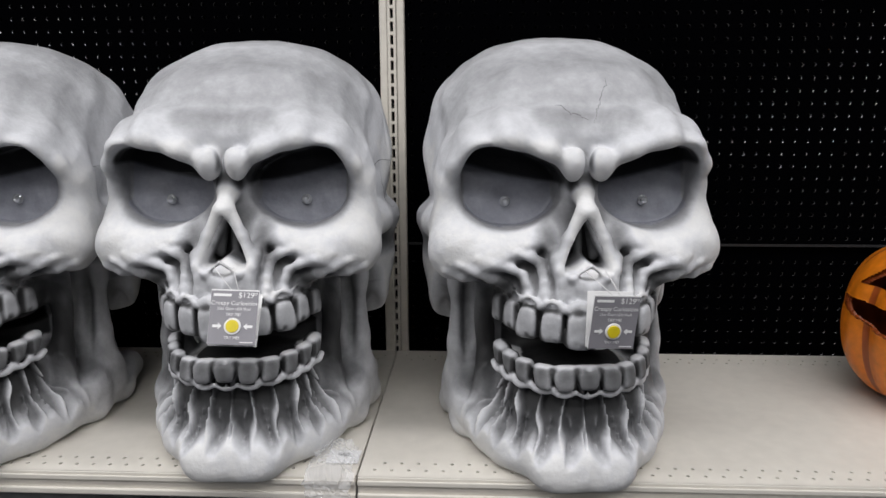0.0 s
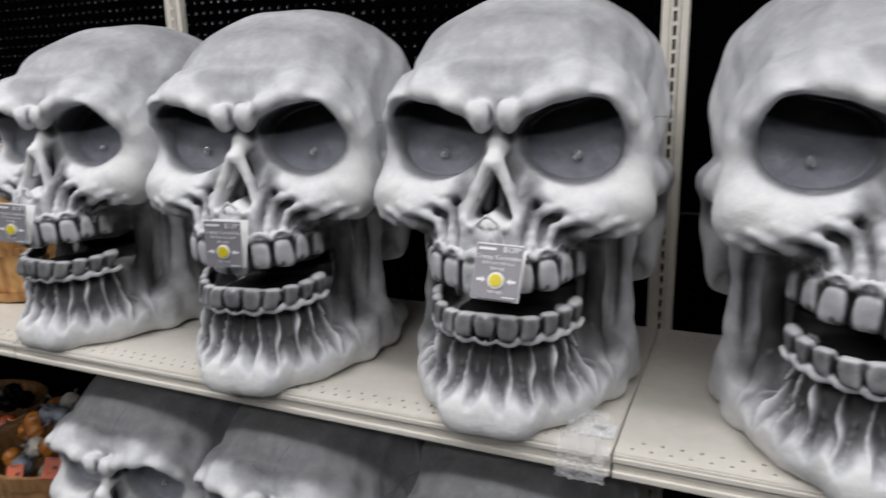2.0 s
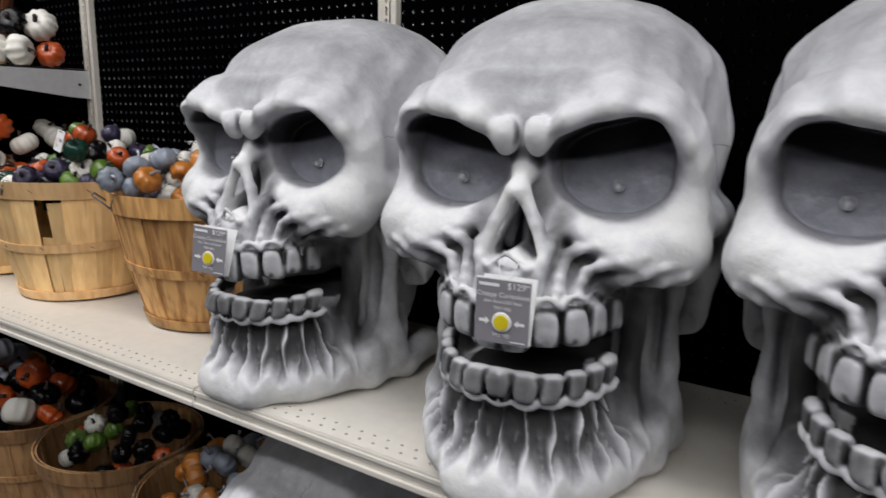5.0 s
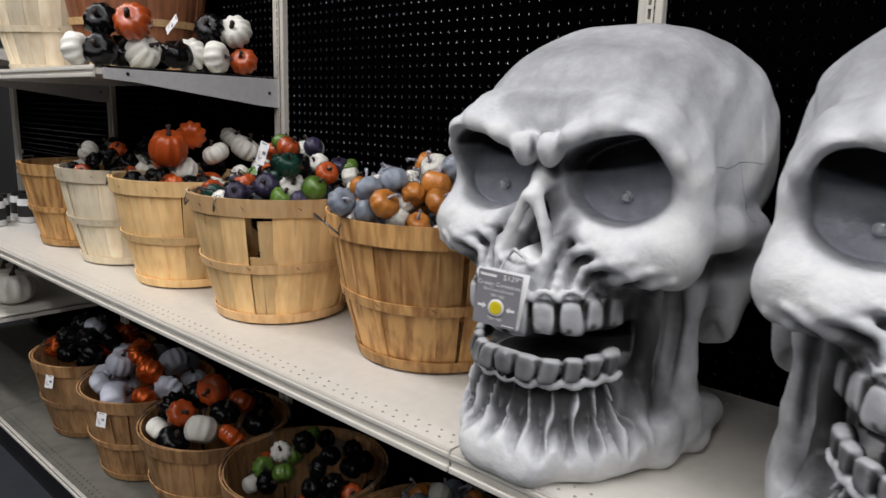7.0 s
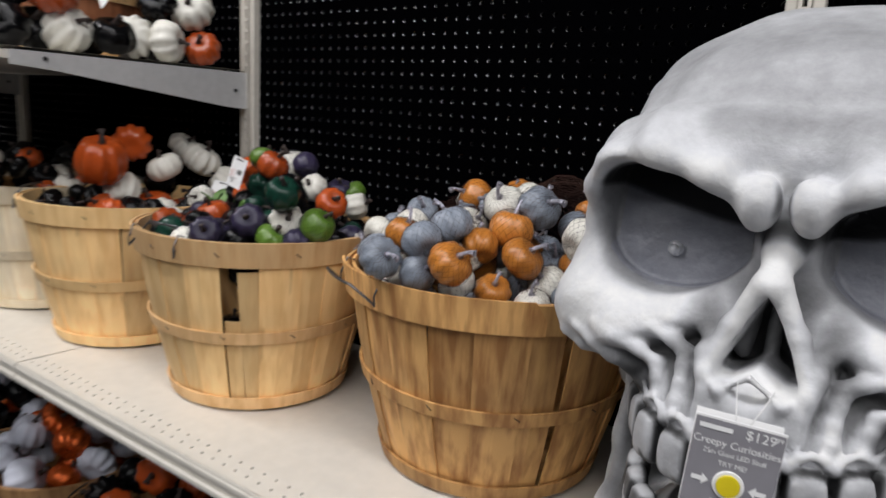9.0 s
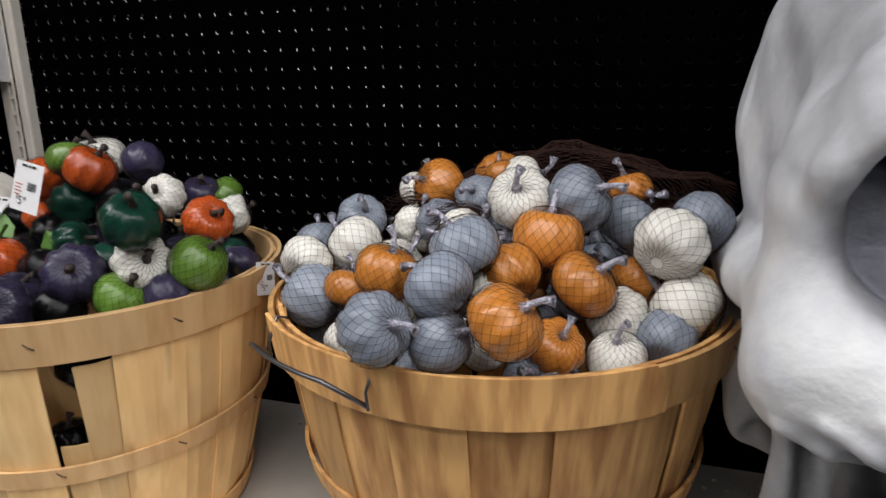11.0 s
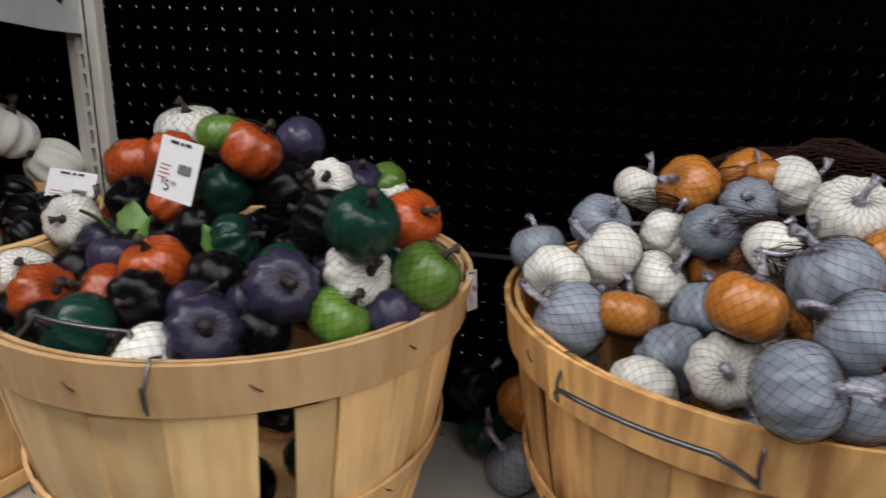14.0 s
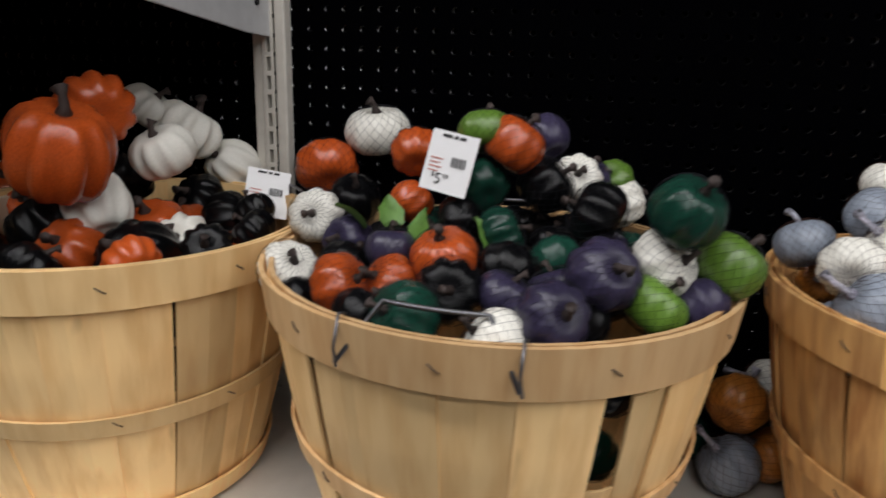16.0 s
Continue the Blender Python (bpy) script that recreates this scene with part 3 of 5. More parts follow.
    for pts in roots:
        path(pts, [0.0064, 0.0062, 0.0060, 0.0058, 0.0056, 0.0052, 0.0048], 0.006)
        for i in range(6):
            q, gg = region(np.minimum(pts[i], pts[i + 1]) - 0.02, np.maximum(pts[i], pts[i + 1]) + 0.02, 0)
            wash_shade[q] *= np.clip((rod_d(gg, pts[i], pts[i + 1], 0, 0) - 0.0055) / 0.006, 0.08, 1)
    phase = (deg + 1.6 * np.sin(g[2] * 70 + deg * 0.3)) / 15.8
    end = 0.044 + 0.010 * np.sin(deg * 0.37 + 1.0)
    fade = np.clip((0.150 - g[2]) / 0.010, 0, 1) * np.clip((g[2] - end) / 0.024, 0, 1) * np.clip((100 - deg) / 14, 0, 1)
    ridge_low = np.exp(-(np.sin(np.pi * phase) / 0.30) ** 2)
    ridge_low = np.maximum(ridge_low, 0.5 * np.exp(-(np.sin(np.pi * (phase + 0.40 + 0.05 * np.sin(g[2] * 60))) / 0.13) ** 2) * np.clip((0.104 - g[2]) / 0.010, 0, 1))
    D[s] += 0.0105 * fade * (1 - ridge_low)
    wash_shade[s] = np.maximum(wash_shade[s], np.clip(0.58 + 0.30 * (g[2] - 0.085) / 0.04, 0.45, 0.85) * fade * np.clip(1.25 * (1 - ridge_low) - 0.1, 0, 1))

    # mouth
    s, g = region((0, -0.2, 0.15), (0.12, 0.06, 0.23), 0.01)
    lift = 0.10 * g[0] ** 2 / 0.12
    gape = ball_d((g[0], g[1], g[2] - lift), (0, -0.065, 0.1915), (0.104, 0.130, 0.0160), 2.6)
    carve(s, gape, 0.004)
    # the open mouth's shade painted near-black onto its inner walls
    wash_shade[s] = np.where((gape < 0.024) & ((g[0] / 0.106) ** 2 + ((g[1] + 0.035) / 0.111) ** 2 < 1), 1.0, wash_shade[s])

    # teeth
    def tooth(a, rx, ry, z, hw, hh, tilt, k=0.0025):
        x, y = arc(a, rx, ry)
        t = radians(a)
        s, g = region((x - 0.03, y - 0.03, z - 0.045), (x + 0.03, y + 0.03, z + 0.045), 0)
        dz = g[2] - z
        dx, dy = g[0] - x, g[1] - y - tilt * dz
        lx = dx * math.cos(t) + dy * math.sin(t)
        ly = -dx * math.sin(t) + dy * math.cos(t)
        w = hw * (1.0 - 0.22 * np.clip(dz / hh * (1 if tilt < 0 else -1), -1, 1))
        q = (np.abs(lx / w) ** 4.6 + np.abs(ly / 0.0115) ** 3.0 + np.abs(dz / hh) ** 4.2)
        join(s, (q ** (1 / 3.0) - 1) * 0.0115, k)

    odd = np.random.RandomState(9)
    for i, a in enumerate((8.4, 25, 41, 56, 70)):
        x, y = arc(a, 0.12, 0.118)
        zc = 0.230 + 0.10 * x * x / 0.12 + odd.uniform(0.0, 0.004)
        tooth(a + odd.uniform(-0.8, 0.8), 0.115 + odd.uniform(-0.003, 0.002), 0.120, zc, 0.0172 - 0.0008 * i, 0.0272 - 0.0016 * i, odd.uniform(-0.14, 0.0), 0.002)
        cx, cy = arc(a + odd.uniform(-5, 5), 0.120, 0.131)
        ball((cx, cy, zc - 0.028), (0.005, 0.010, 0.004), 0.002, cut=True)
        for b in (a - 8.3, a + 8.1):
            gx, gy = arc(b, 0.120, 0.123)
            darken([(gx, gy, zc - 0.024), (gx, gy, zc + 0.024)], 0.0080, 1.6)
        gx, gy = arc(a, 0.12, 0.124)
        darken([(gx, gy, zc - 0.020), (gx, gy, zc + 0.018)], 0.020, 0.05 + 0.10 * i)
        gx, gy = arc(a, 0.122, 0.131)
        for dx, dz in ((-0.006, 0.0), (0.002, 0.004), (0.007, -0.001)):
            darken([(gx + dx, gy - 0.002, zc - 0.027), (gx + dx + 0.001, gy - 0.002, zc - 0.020 + dz)], 0.0052 + 0.002 * (i % 2), 1.1)
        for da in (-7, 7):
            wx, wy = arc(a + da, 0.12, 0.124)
            darken([(gx, gy, zc + 0.028), (wx, wy, zc + 0.022)], 0.0060, 1.5)
        lip = [arc(a + d, 0.1185, 0.1235) for d in (-8, -4, 0, 4, 8)]
        lip = [(max(px, 0), py, zc + dz) for (px, py), dz in zip(lip, (0.026, 0.034, 0.037, 0.034, 0.026))]
        path(lip, [0.0040, 0.0034, 0.0030, 0.0034, 0.0040], 0.003)
        pale(lip, 0.0042)
    for i, a in enumerate((0, 15.8, 31.5, 46.5, 60.5, 73.5)):
        x, y = arc(a, 0.11, 0.112)
        zc = 0.159 + 0.10 * x * x / 0.12
        tooth(a, 0.110 + odd.uniform(-0.002, 0.003), 0.122, zc + odd.uniform(-0.002, 0.003), 0.0158 - 0.0007 * i, 0.0165, 0.30 + odd.uniform(-0.08, 0.12), 0.003)
        cx, cy = arc(a + odd.uniform(-4, 4), 0.120, 0.129)
        ball((cx, cy, zc + 0.018), (0.006, 0.008, 0.004), 0.002, cut=True)
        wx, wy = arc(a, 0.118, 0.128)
        darken([(wx, wy, zc - 0.016), (wx, wy, zc + 0.008)], 0.024, 0.68)
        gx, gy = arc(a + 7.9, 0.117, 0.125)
        darken([(gx, gy, zc - 0.018), (gx, gy, zc + 0.014)], 0.0080, 1.5)
        # scalloped gum edge under the tooth
        gum = [arc(a + d, 0.117, 0.124) for d in (-7.9, -4, 0, 4, 7.9)]
        edge = [(max(px, 0), py, zc - dz) for (px, py), dz in zip(gum, (0.017, 0.021, 0.023, 0.021, 0.017))]
        path(edge, [0.0048] * 5, 0.003)
        bite = [(arc(a + d, 0.115, 0.122)[0], arc(a + d, 0.115, 0.122)[1] + 0.005, zc + 0.015) for d in (-4, 4)]
        pale(edge, 0.005)
        pale([(max(px, 0), py, z) for px, py, z in bite], 0.006)

    # eye sockets: deep wells with a flat floor, their upper edge slanting down to the nose
    s, g = region((0.02, -0.2, 0.33), (0.18, 0.02, 0.50), 0.01)
    u = (g[0] - 0.0975) / 0.0685
    top = 0.468 + 0.24 * (g[0] - 0.0975) - 0.006 * u * u
    bot = 0.358 + 0.020 * u * u - 0.05 * (g[0] - 0.0975)
    w = (g[2] - (top + bot) / 2) / ((top - bot) / 2)
    well = ((np.abs(u) ** 4.0 + np.abs(w) ** 4.0) ** (1 / 4.0) - 1) * 0.05
    floor_y = g[1] + 0.036 - 0.22 * (g[2] - 0.41)
    carve(s, np.maximum(well, floor_y), 0.005)
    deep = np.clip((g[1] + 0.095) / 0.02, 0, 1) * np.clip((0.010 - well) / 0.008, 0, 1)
    wash_shade[s] = np.maximum(wash_shade[s], 0.26 * deep)
    # the brow's shade painted black into the upper socket, its edge slanting like the brow
    wash_shade[s] = np.maximum(wash_shade[s], 1.25 * deep * np.clip((w - 0.24 - 0.10 * u) / 0.20, 0, 1))
    # nose opening
    s, g = region((0, -0.2, 0.30), (0.05, -0.04, 0.40), 0.01)
    half = np.clip((0.382 - g[2]) / 0.068, 0.02, 1) * 0.032
    tri = np.maximum(np.maximum(g[0] - half, g[2] - 0.380), (0.306 + 0.016 * np.clip(1 - g[0] / 0.02, 0, 1)) - g[2])
    carve(s, np.maximum(tri, g[1] + 0.055), 0.004)
    rod((0, -0.07, 0.36), (0, -0.075, 0.31), 0.005, 0.006, 0.004)
    rod((0.020, -0.066, 0.345), (0.024, -0.07, 0.315), 0.007, 0.008, 0.006)
    # inside of the nose coloured dark
    darken([(0, -0.06, 0.36), (0.0, -0.06, 0.32)], 0.058, 0.85)

    # darker strokes elsewhere: temples, brow folds, muzzle, cheek hollows, jaw sides, back of the head
    darken([(0.215, 0.03, 0.50), (0.22, 0.06, 0.44), (0.20, 0.05, 0.40)], 0.05, 0.20)
    darken([(0.0, -0.075, 0.437), (0.035, -0.07, 0.43)], 0.024, 0.85)
    darken([(0.0, -0.118, 0.475), (0.0, -0.118, 0.44)], 0.008, 0.8)
    darken([(0.0, -0.088, 0.426), (0.022, -0.09, 0.424)], 0.017, 1.1)
    darken([(0.12, -0.06, 0.548), (0.03, -0.075, 0.540), (0, -0.075, 0.538)], 0.045, 0.24)
    darken([(0.185, -0.02, 0.49), (0.19, 0.03, 0.56), (0.18, 0.09, 0.60)], 0.05, 0.14)
    darken([(0.05, -0.095, 0.515), (0.03, -0.095, 0.495)], 0.025, 0.12)
    darken([(0.135, -0.05, 0.26), (0.14, -0.02, 0.20), (0.143, 0.0, 0.12)], 0.055, 0.78)
    darken([(0.170, 0.09, 0.24), (0.178, 0.10, 0.12)], 0.035, 0.5)
    darken([(0.115, -0.10, 0.268), (0.16, -0.06, 0.272), (0.19, 0.0, 0.29)], 0.032, 0.55)
    darken([(0.19, 0.12, 0.36), (0.2, 0.2, 0.30), (0.15, 0.3, 0.26)], 0.06, 0.22)
    darken([(0.0, -0.15, 0.135), (0.06, -0.13, 0.135), (0.1, -0.08, 0.14)], 0.022, 0.4)
    darken([(0.046, -0.115, 0.36), (0.056, -0.115, 0.315)], 0.026, 0.5)
    darken([(0.17, 0.03, 0.30), (0.19, 0.10, 0.305), (0.19, 0.17, 0.30)], 0.035, 0.85)
    darken([(0.0, -0.16, 0.285), (0.03, -0.15, 0.285)], 0.018, 0.3)
    darken([(0.17, 0.02, 0.07), (0.19, 0.12, 0.08)], 0.05, 0.15)
    darken([(0.20, 0.15, 0.23), (0.2, 0.17, 0.22)], 0.03, 0.25)

    darken([(0.150, 0.055, 0.28), (0.150, 0.05, 0.20), (0.155, 0.045, 0.11)], 0.030, 0.45)
    darken([(0.12, -0.03, 0.23), (0.125, -0.01, 0.16), (0.125, 0.0, 0.10)], 0.045, 1.0)
    darken([(0.165, -0.075, 0.300), (0.12, -0.105, 0.300)], 0.030, 0.34)
    darken([(0.10, -0.115, 0.285), (0.14, -0.085, 0.275), (0.175, -0.04, 0.275)], 0.022, 0.8)
    darken([(0.055, -0.10, 0.385), (0.046, -0.11, 0.345)], 0.022, 0.55)
    darken([(0.13, 0.0, 0.57), (0.0, -0.03, 0.60)], 0.16, 0.29)
    darken([(0.14, 0.12, 0.60), (0.0, 0.10, 0.64)], 0.16, 0.28)
    darken([(0.0, -0.09, 0.515), (0.06, -0.09, 0.512)], 0.030, 0.34)

    # slight lumpiness of the casting; flat base
    rs = np.random.RandomState(4)
    G = np.meshgrid(xs, ys, zs, indexing="ij")
    for _ in range(160):
        a, z = rs.uniform(-0.5, 2.6), rs.uniform(0.02, 0.60)
        c = (0.17 * math.sin(a), 0.06 - 0.19 * math.cos(a), z)
        q, gg = region(np.array(c) - 0.035, np.array(c) + 0.035, 0)
        dd = sum((gi - ci) ** 2 for gi, ci in zip(gg, c))
        D[q] += rs.choice((-0.0007, 0.0012)) * np.exp(-dd / rs.uniform(0.006, 0.016) ** 2)
    for _ in range(7):
        kx, ky, kz = rs.uniform(-70, 70, 3)
        D += 0.0006 * np.sin(kx * G[0] + ky * G[1] + kz * G[2] + rs.uniform(0, 6)).astype(np.float32)
    D = np.maximum(D, -G[2].astype(np.float32))
    D = np.concatenate([D[:0:-1], D])
    wash_shade = np.concatenate([wash_shade[:0:-1], wash_shade])
    X = np.concatenate([-xs[:0:-1], xs])

    # surface nets
    inside = D < 0
    shape = tuple(n - 1 for n in D.shape)
    total, cnt = np.zeros((*shape, 3), np.float32), np.zeros(shape, np.float32)
    offs = [(a, b, c) for a in (0, 1) for b in (0, 1) for c in (0, 1)]
    sub = lambda A, o: A[o[0]:o[0] + shape[0], o[1]:o[1] + shape[1], o[2]:o[2] + shape[2]]
    for p in offs:
        for q in offs:
            diff = [b - a for a, b in zip(p, q)]
            if sum(diff) != 1 or min(diff) < 0:
                continue
            a, b = sub(D, p), sub(D, q)
            m = (a < 0) != (b < 0)
            t = np.where(m, a / np.where(m, a - b, 1), 0)
            for ax in range(3):
                total[..., ax] += np.where(m, p[ax] + t * diff[ax], 0)
            cnt += m
    cells = np.argwhere(cnt > 0)
    ident = np.full(shape, -1, np.int64)
    ident[tuple(cells.T)] = np.arange(len(cells))
    loc = total[tuple(cells.T)] / cnt[tuple(cells.T)][:, None]
    idx = cells + loc
    verts = np.stack([np.interp(idx[:, 0], np.arange(len(X)), X), np.interp(idx[:, 1], np.arange(len(ys)), ys), np.interp(idx[:, 2], np.arange(len(zs)), zs)], 1)
    paint = np.zeros(len(cells), np.float32)
    for o in offs:
        wt = np.prod([np.where(o[k], loc[:, k], 1 - loc[:, k]) for k in range(3)], axis=0)
        paint += wt * wash_shade[cells[:, 0] + o[0], cells[:, 1] + o[1], cells[:, 2] + o[2]]
    faces = []
    for ax in range(3):
        hi = [slice(None)] * 3
        lo = [slice(None)] * 3
        lo[ax], hi[ax] = slice(0, -1), slice(1, None)
        ia, ib = inside[tuple(lo)], inside[tuple(hi)]
        e = np.argwhere(ia != ib)
        b, c = [(1, 2), (2, 0), (0, 1)][ax]
        e = e[(e[:, b] > 0) & (e[:, c] > 0) & (e[:, b] < shape[b]) & (e[:, c] < shape[c])]
        quad = []
        for db, dc in ((-1, -1), (0, -1), (0, 0), (-1, 0)):
            k = e.copy()
            k[:, b] += db
            k[:, c] += dc
            quad.append(ident[tuple(k.T)])
        quad = np.stack(quad, 1)
        flip = ~ia[tuple(e.T)]
        quad[flip] = quad[flip][:, ::-1]
        faces.append(quad)
    faces = np.concatenate(faces)
    faces = faces[(faces >= 0).all(1)]
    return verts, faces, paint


def skull_mesh(form, cracked):
    """One mesh: the cast head, a bulb in each socket and the painted cracks."""
    verts, faces, paint = form
    count = len(verts)
    mid = verts[faces].mean(axis=1)
    floor_of_socket = (np.abs(np.abs(mid[:, 0]) - 0.0975) < 0.064) & (mid[:, 2] > 0.356) & (mid[:, 2] < 0.478) & (mid[:, 1] > -0.060) & (mid[:, 1] < -0.018)
    index = [3 if q else 0 for q in floor_of_socket]
    V, Fc = [tuple(v) for v in verts], [tuple(f) for f in faces]
    # bulbs
    for s in (-1, 1):
        for rad, dy, flat in ((0.0055, -0.009, 1.0), (0.0080, -0.003, 0.35)):
            base = len(V)
            for i in range(7):
                for j in range(10):
                    a, b = math.pi * i / 6, 2 * math.pi * j / 10
                    V.append((s * 0.1015 + rad * math.sin(a) * math.cos(b), -0.0415 + dy - rad * flat * math.cos(a), 0.392 + rad * math.sin(a) * math.sin(b)))
            for i in range(6):
                for j in range(10):
                    q = (j + 1) % 10
                    Fc.append((base + i * 10 + j, base + i * 10 + q, base + i * 10 + 10 + q, base + i * 10 + 10 + j))
                    index.append(1)
    # cracks follow the surface
    from_above = verts

    def surface(x, z, side):
        if side:
            d = np.abs(from_above[:, 1] - x) + np.abs(from_above[:, 2] - z) + np.where(from_above[:, 0] > 0, 0, 9)
        else:
            d = np.abs(from_above[:, 0] - x) + np.abs(from_above[:, 2] - z) + np.where(from_above[:, 1] < 0, 0, 9)
        return from_above[int(np.argmin(d))]

    lines = [([(0.012, 0.505), (0.018, 0.522), (0.022, 0.528), (0.026, 0.545), (0.034, 0.555), (0.036, 0.568)], 0),
             ([(0.004, 0.508), (-0.012, 0.517), (-0.02, 0.516), (-0.032, 0.527), (-0.042, 0.528)], 0),
             ([(-0.02, 0.43), (0.02, 0.435), (0.06, 0.432), (0.10, 0.44), (0.15, 0.436), (0.20, 0.45)], 1),
             ([(0.09, 0.437), (0.095, 0.40), (0.11, 0.385), (0.105, 0.36), (0.14, 0.355)], 1)]
    for pts, side in lines if cracked else lines[2:]:
        track = []
        for i in range(len(pts) - 1):
            for k in range(4):
                t = k / 4
                track.append(surface(pts[i][0] * (1 - t) + pts[i + 1][0] * t, pts[i][1] * (1 - t) + pts[i + 1][1] * t, side))
        keep = [track[0]]
        for p in track[1:]:
            if np.linalg.norm(p - keep[-1]) > 0.003:
                keep.append(p)
        if len(keep) < 3:
            continue
        n = len(keep)
        v, f = tube(keep, [0.00030 * (0.3 + math.sin(math.pi * (i + 0.5) / n)) for i in range(n)], 4)
        base = len(V)
        V.extend([tuple(q) for q in v])
        for t in f:
            Fc.append(tuple(base + q for q in t))
            index.append(2)
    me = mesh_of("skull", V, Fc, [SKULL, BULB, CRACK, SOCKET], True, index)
    at = me.attributes.new("antique_wash_shade", "FLOAT", "POINT")
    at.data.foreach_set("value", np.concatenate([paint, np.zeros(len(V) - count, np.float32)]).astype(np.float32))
    return me


FORM = sculpt_skull()
CRACKED, WHOLE = skull_mesh(FORM, True), skull_mesh(FORM, False)
SKULLS = [(0.178, 1.244, SHELF_Z, 6.0), (-0.316, 1.252, SHELF_Z, 2.0), (-0.761, 1.235, SHELF_Z, 8.0), (-1.252, 1.264, SHELF_Z, -1.0),
          (-1.195, 1.25, DECK_Z, 2.0), (-0.775, 1.25, DECK_Z, 0.0), (-0.33, 1.25, DECK_Z, 3.0)]
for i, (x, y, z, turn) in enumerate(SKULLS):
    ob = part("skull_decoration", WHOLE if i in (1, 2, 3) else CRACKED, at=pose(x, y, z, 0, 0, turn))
    tagged(ob, "giant weathered bone-grey grinning skull ornament standing on the " + ("cream shelf" if i < 4 else "base shelf"), "skull decoration", "giant skulls")


# ---- lettering and tags ----


def lettering(text, size, mat, parent, m, name="lettering", spread=1.0):
    cu = bpy.data.curves.new("text", "FONT")
    cu.body, cu.size, cu.align_x, cu.align_y = text, size, "CENTER", "CENTER"
    cu.space_character = spread
    tmp = bpy.data.objects.new("text", cu)
    me = bpy.data.meshes.new_from_object(tmp)
    me.materials.clear()
    me.materials.append(mat)
    bpy.data.objects.remove(tmp)
    return part(name, me, parent, at=m)


def flat(name, x0, z0, x1, z1, mat, parent, lift=0.0):
    return part(name, mesh_of(name, [(x0, -lift, z0), (x1, -lift, z0), (x1, -lift, z1), (x0, -lift, z1)], [(0, 1, 2, 3)], mat), parent)


def disc(name, r0, r1, mat, parent, x, z, lift, depth=0.0):
    k = 28
    v, f = [], []
    for r, d in ((r1, 0.0), (r1 * 0.96, depth), (r0, depth)):
        v += [(x + r * math.cos(2 * math.pi * i / k), -lift - d, z + r * math.sin(2 * math.pi * i / k)) for i in range(k)]
    for a in (0, k):
        f += [(a + i, a + (i + 1) % k, a + k + (i + 1) % k, a + k + i) for i in range(k)]
    if r0 < r1 * 0.3:
        f.append(tuple(2 * k + i for i in range(k)))
    return part(name, mesh_of(name, v, f, mat, False), parent)


def try_me_tag(m, knot):
    """A folded grey card with a push button, hung by a string; the face looks along -y."""
    hold = tagged(new("price_tag"), "grey hang tag with yellow try-me button", "price tag", "skull tags")
    hold.matrix_basis = m
    w, h = 0.035, 0.041
    bm = bmesh.new()
    add_box(bm, -w, 0, -h, w, 0.0012, h, 0.0004)
    add_box(bm, -w, 0, -h, w, 0.0012, h, 0.0004, m=pose(0, 0.0, 0, -13, 0, 0) @ pose(0, 0.018, 0.002))
    part("card", bm_mesh("card", bm, [WHITE]), hold, "white-backed folded card")
    flat("printed_face", -w + 0.0005, -h + 0.0005, w - 0.0005, h - 0.002, TAG, hold, 0.0008)
    up = lambda x, z: pose(x, -0.0014, z, 90, 0, 0)
    lettering("$129", 0.0115, WHITE, hold, up(0.0165, 0.0325))
    lettering("99", 0.0058, WHITE, hold, up(0.0300, 0.0345))
    flat("logo_bar", -0.031, 0.0305, -0.005, 0.0345, WHITE, hold, 0.0014)
    lettering("Creepy Curiosities", 0.0088, WHITE, hold, up(0, 0.0205))
    lettering("25in Giant LED Skull", 0.0058, WHITE, hold, up(0, 0.012))
    lettering("TRY ME!", 0.0062, WHITE, hold, up(0, 0.0035))
    lettering("TRY ME!", 0.0062, WHITE, hold, up(0, -0.0305))
    disc("button_ring", 0.0095, 0.0125, WHITE, hold, 0, -0.0135, 0.0012, 0.0015)
    disc("button", 0.001, 0.0096, YELLOW, hold, 0, -0.0135, 0.0012, 0.003)
    for s in (-1, 1):
        x = s * 0.029
        pts = [(x, -0.0155), (s * 0.021, -0.0155), (s * 0.021, -0.0185), (s * 0.0155, -0.0135), (s * 0.021, -0.0085), (s * 0.021, -0.0115), (x, -0.0115)]
        part("arrow", mesh_of("arrow", [(a, -0.0014, b) for a, b in pts], [tuple(range(7))], WHITE), hold)
    flat("small_print", 0.012, -0.0375, 0.031, -0.036, WHITE, hold, 0.0014)
    inv = m.inverted()
    for dx in (-0.004, 0.005):
        a, b = Vector((dx, 0, h - 0.003)), inv @ Vector((knot[0] + dx * 3, knot[1], knot[2]))
        part("string", tube_mesh("string", [a, a.lerp(b, 0.5) + Vector((0, -0.004, 0)), b], 0.0007, STRING, 5), hold)
    return hold


for (x, y, z, turn), (tx, ty, tz, lean, tyaw, roll) in zip(SKULLS[:4], ((0.022, -0.188, 0.252, 4, 6, 4), (0.029, -0.195, 0.254, -24, 4, 3), (0.014, -0.193, 0.262, 0, 2, 1), (0.004, -0.188, 0.258, -4, 14, 4))):
    base = pose(x, y, z, 0, 0, turn)
    try_me_tag(base @ pose(tx, ty, tz, lean, roll, tyaw) @ Matrix.Scale(0.9, 4), base @ Vector((0.004, -0.150, 0.312)))

# ---- baskets ----
RIM_R, FOOT_R, BASKET_H = 0.213, 0.152, 0.297


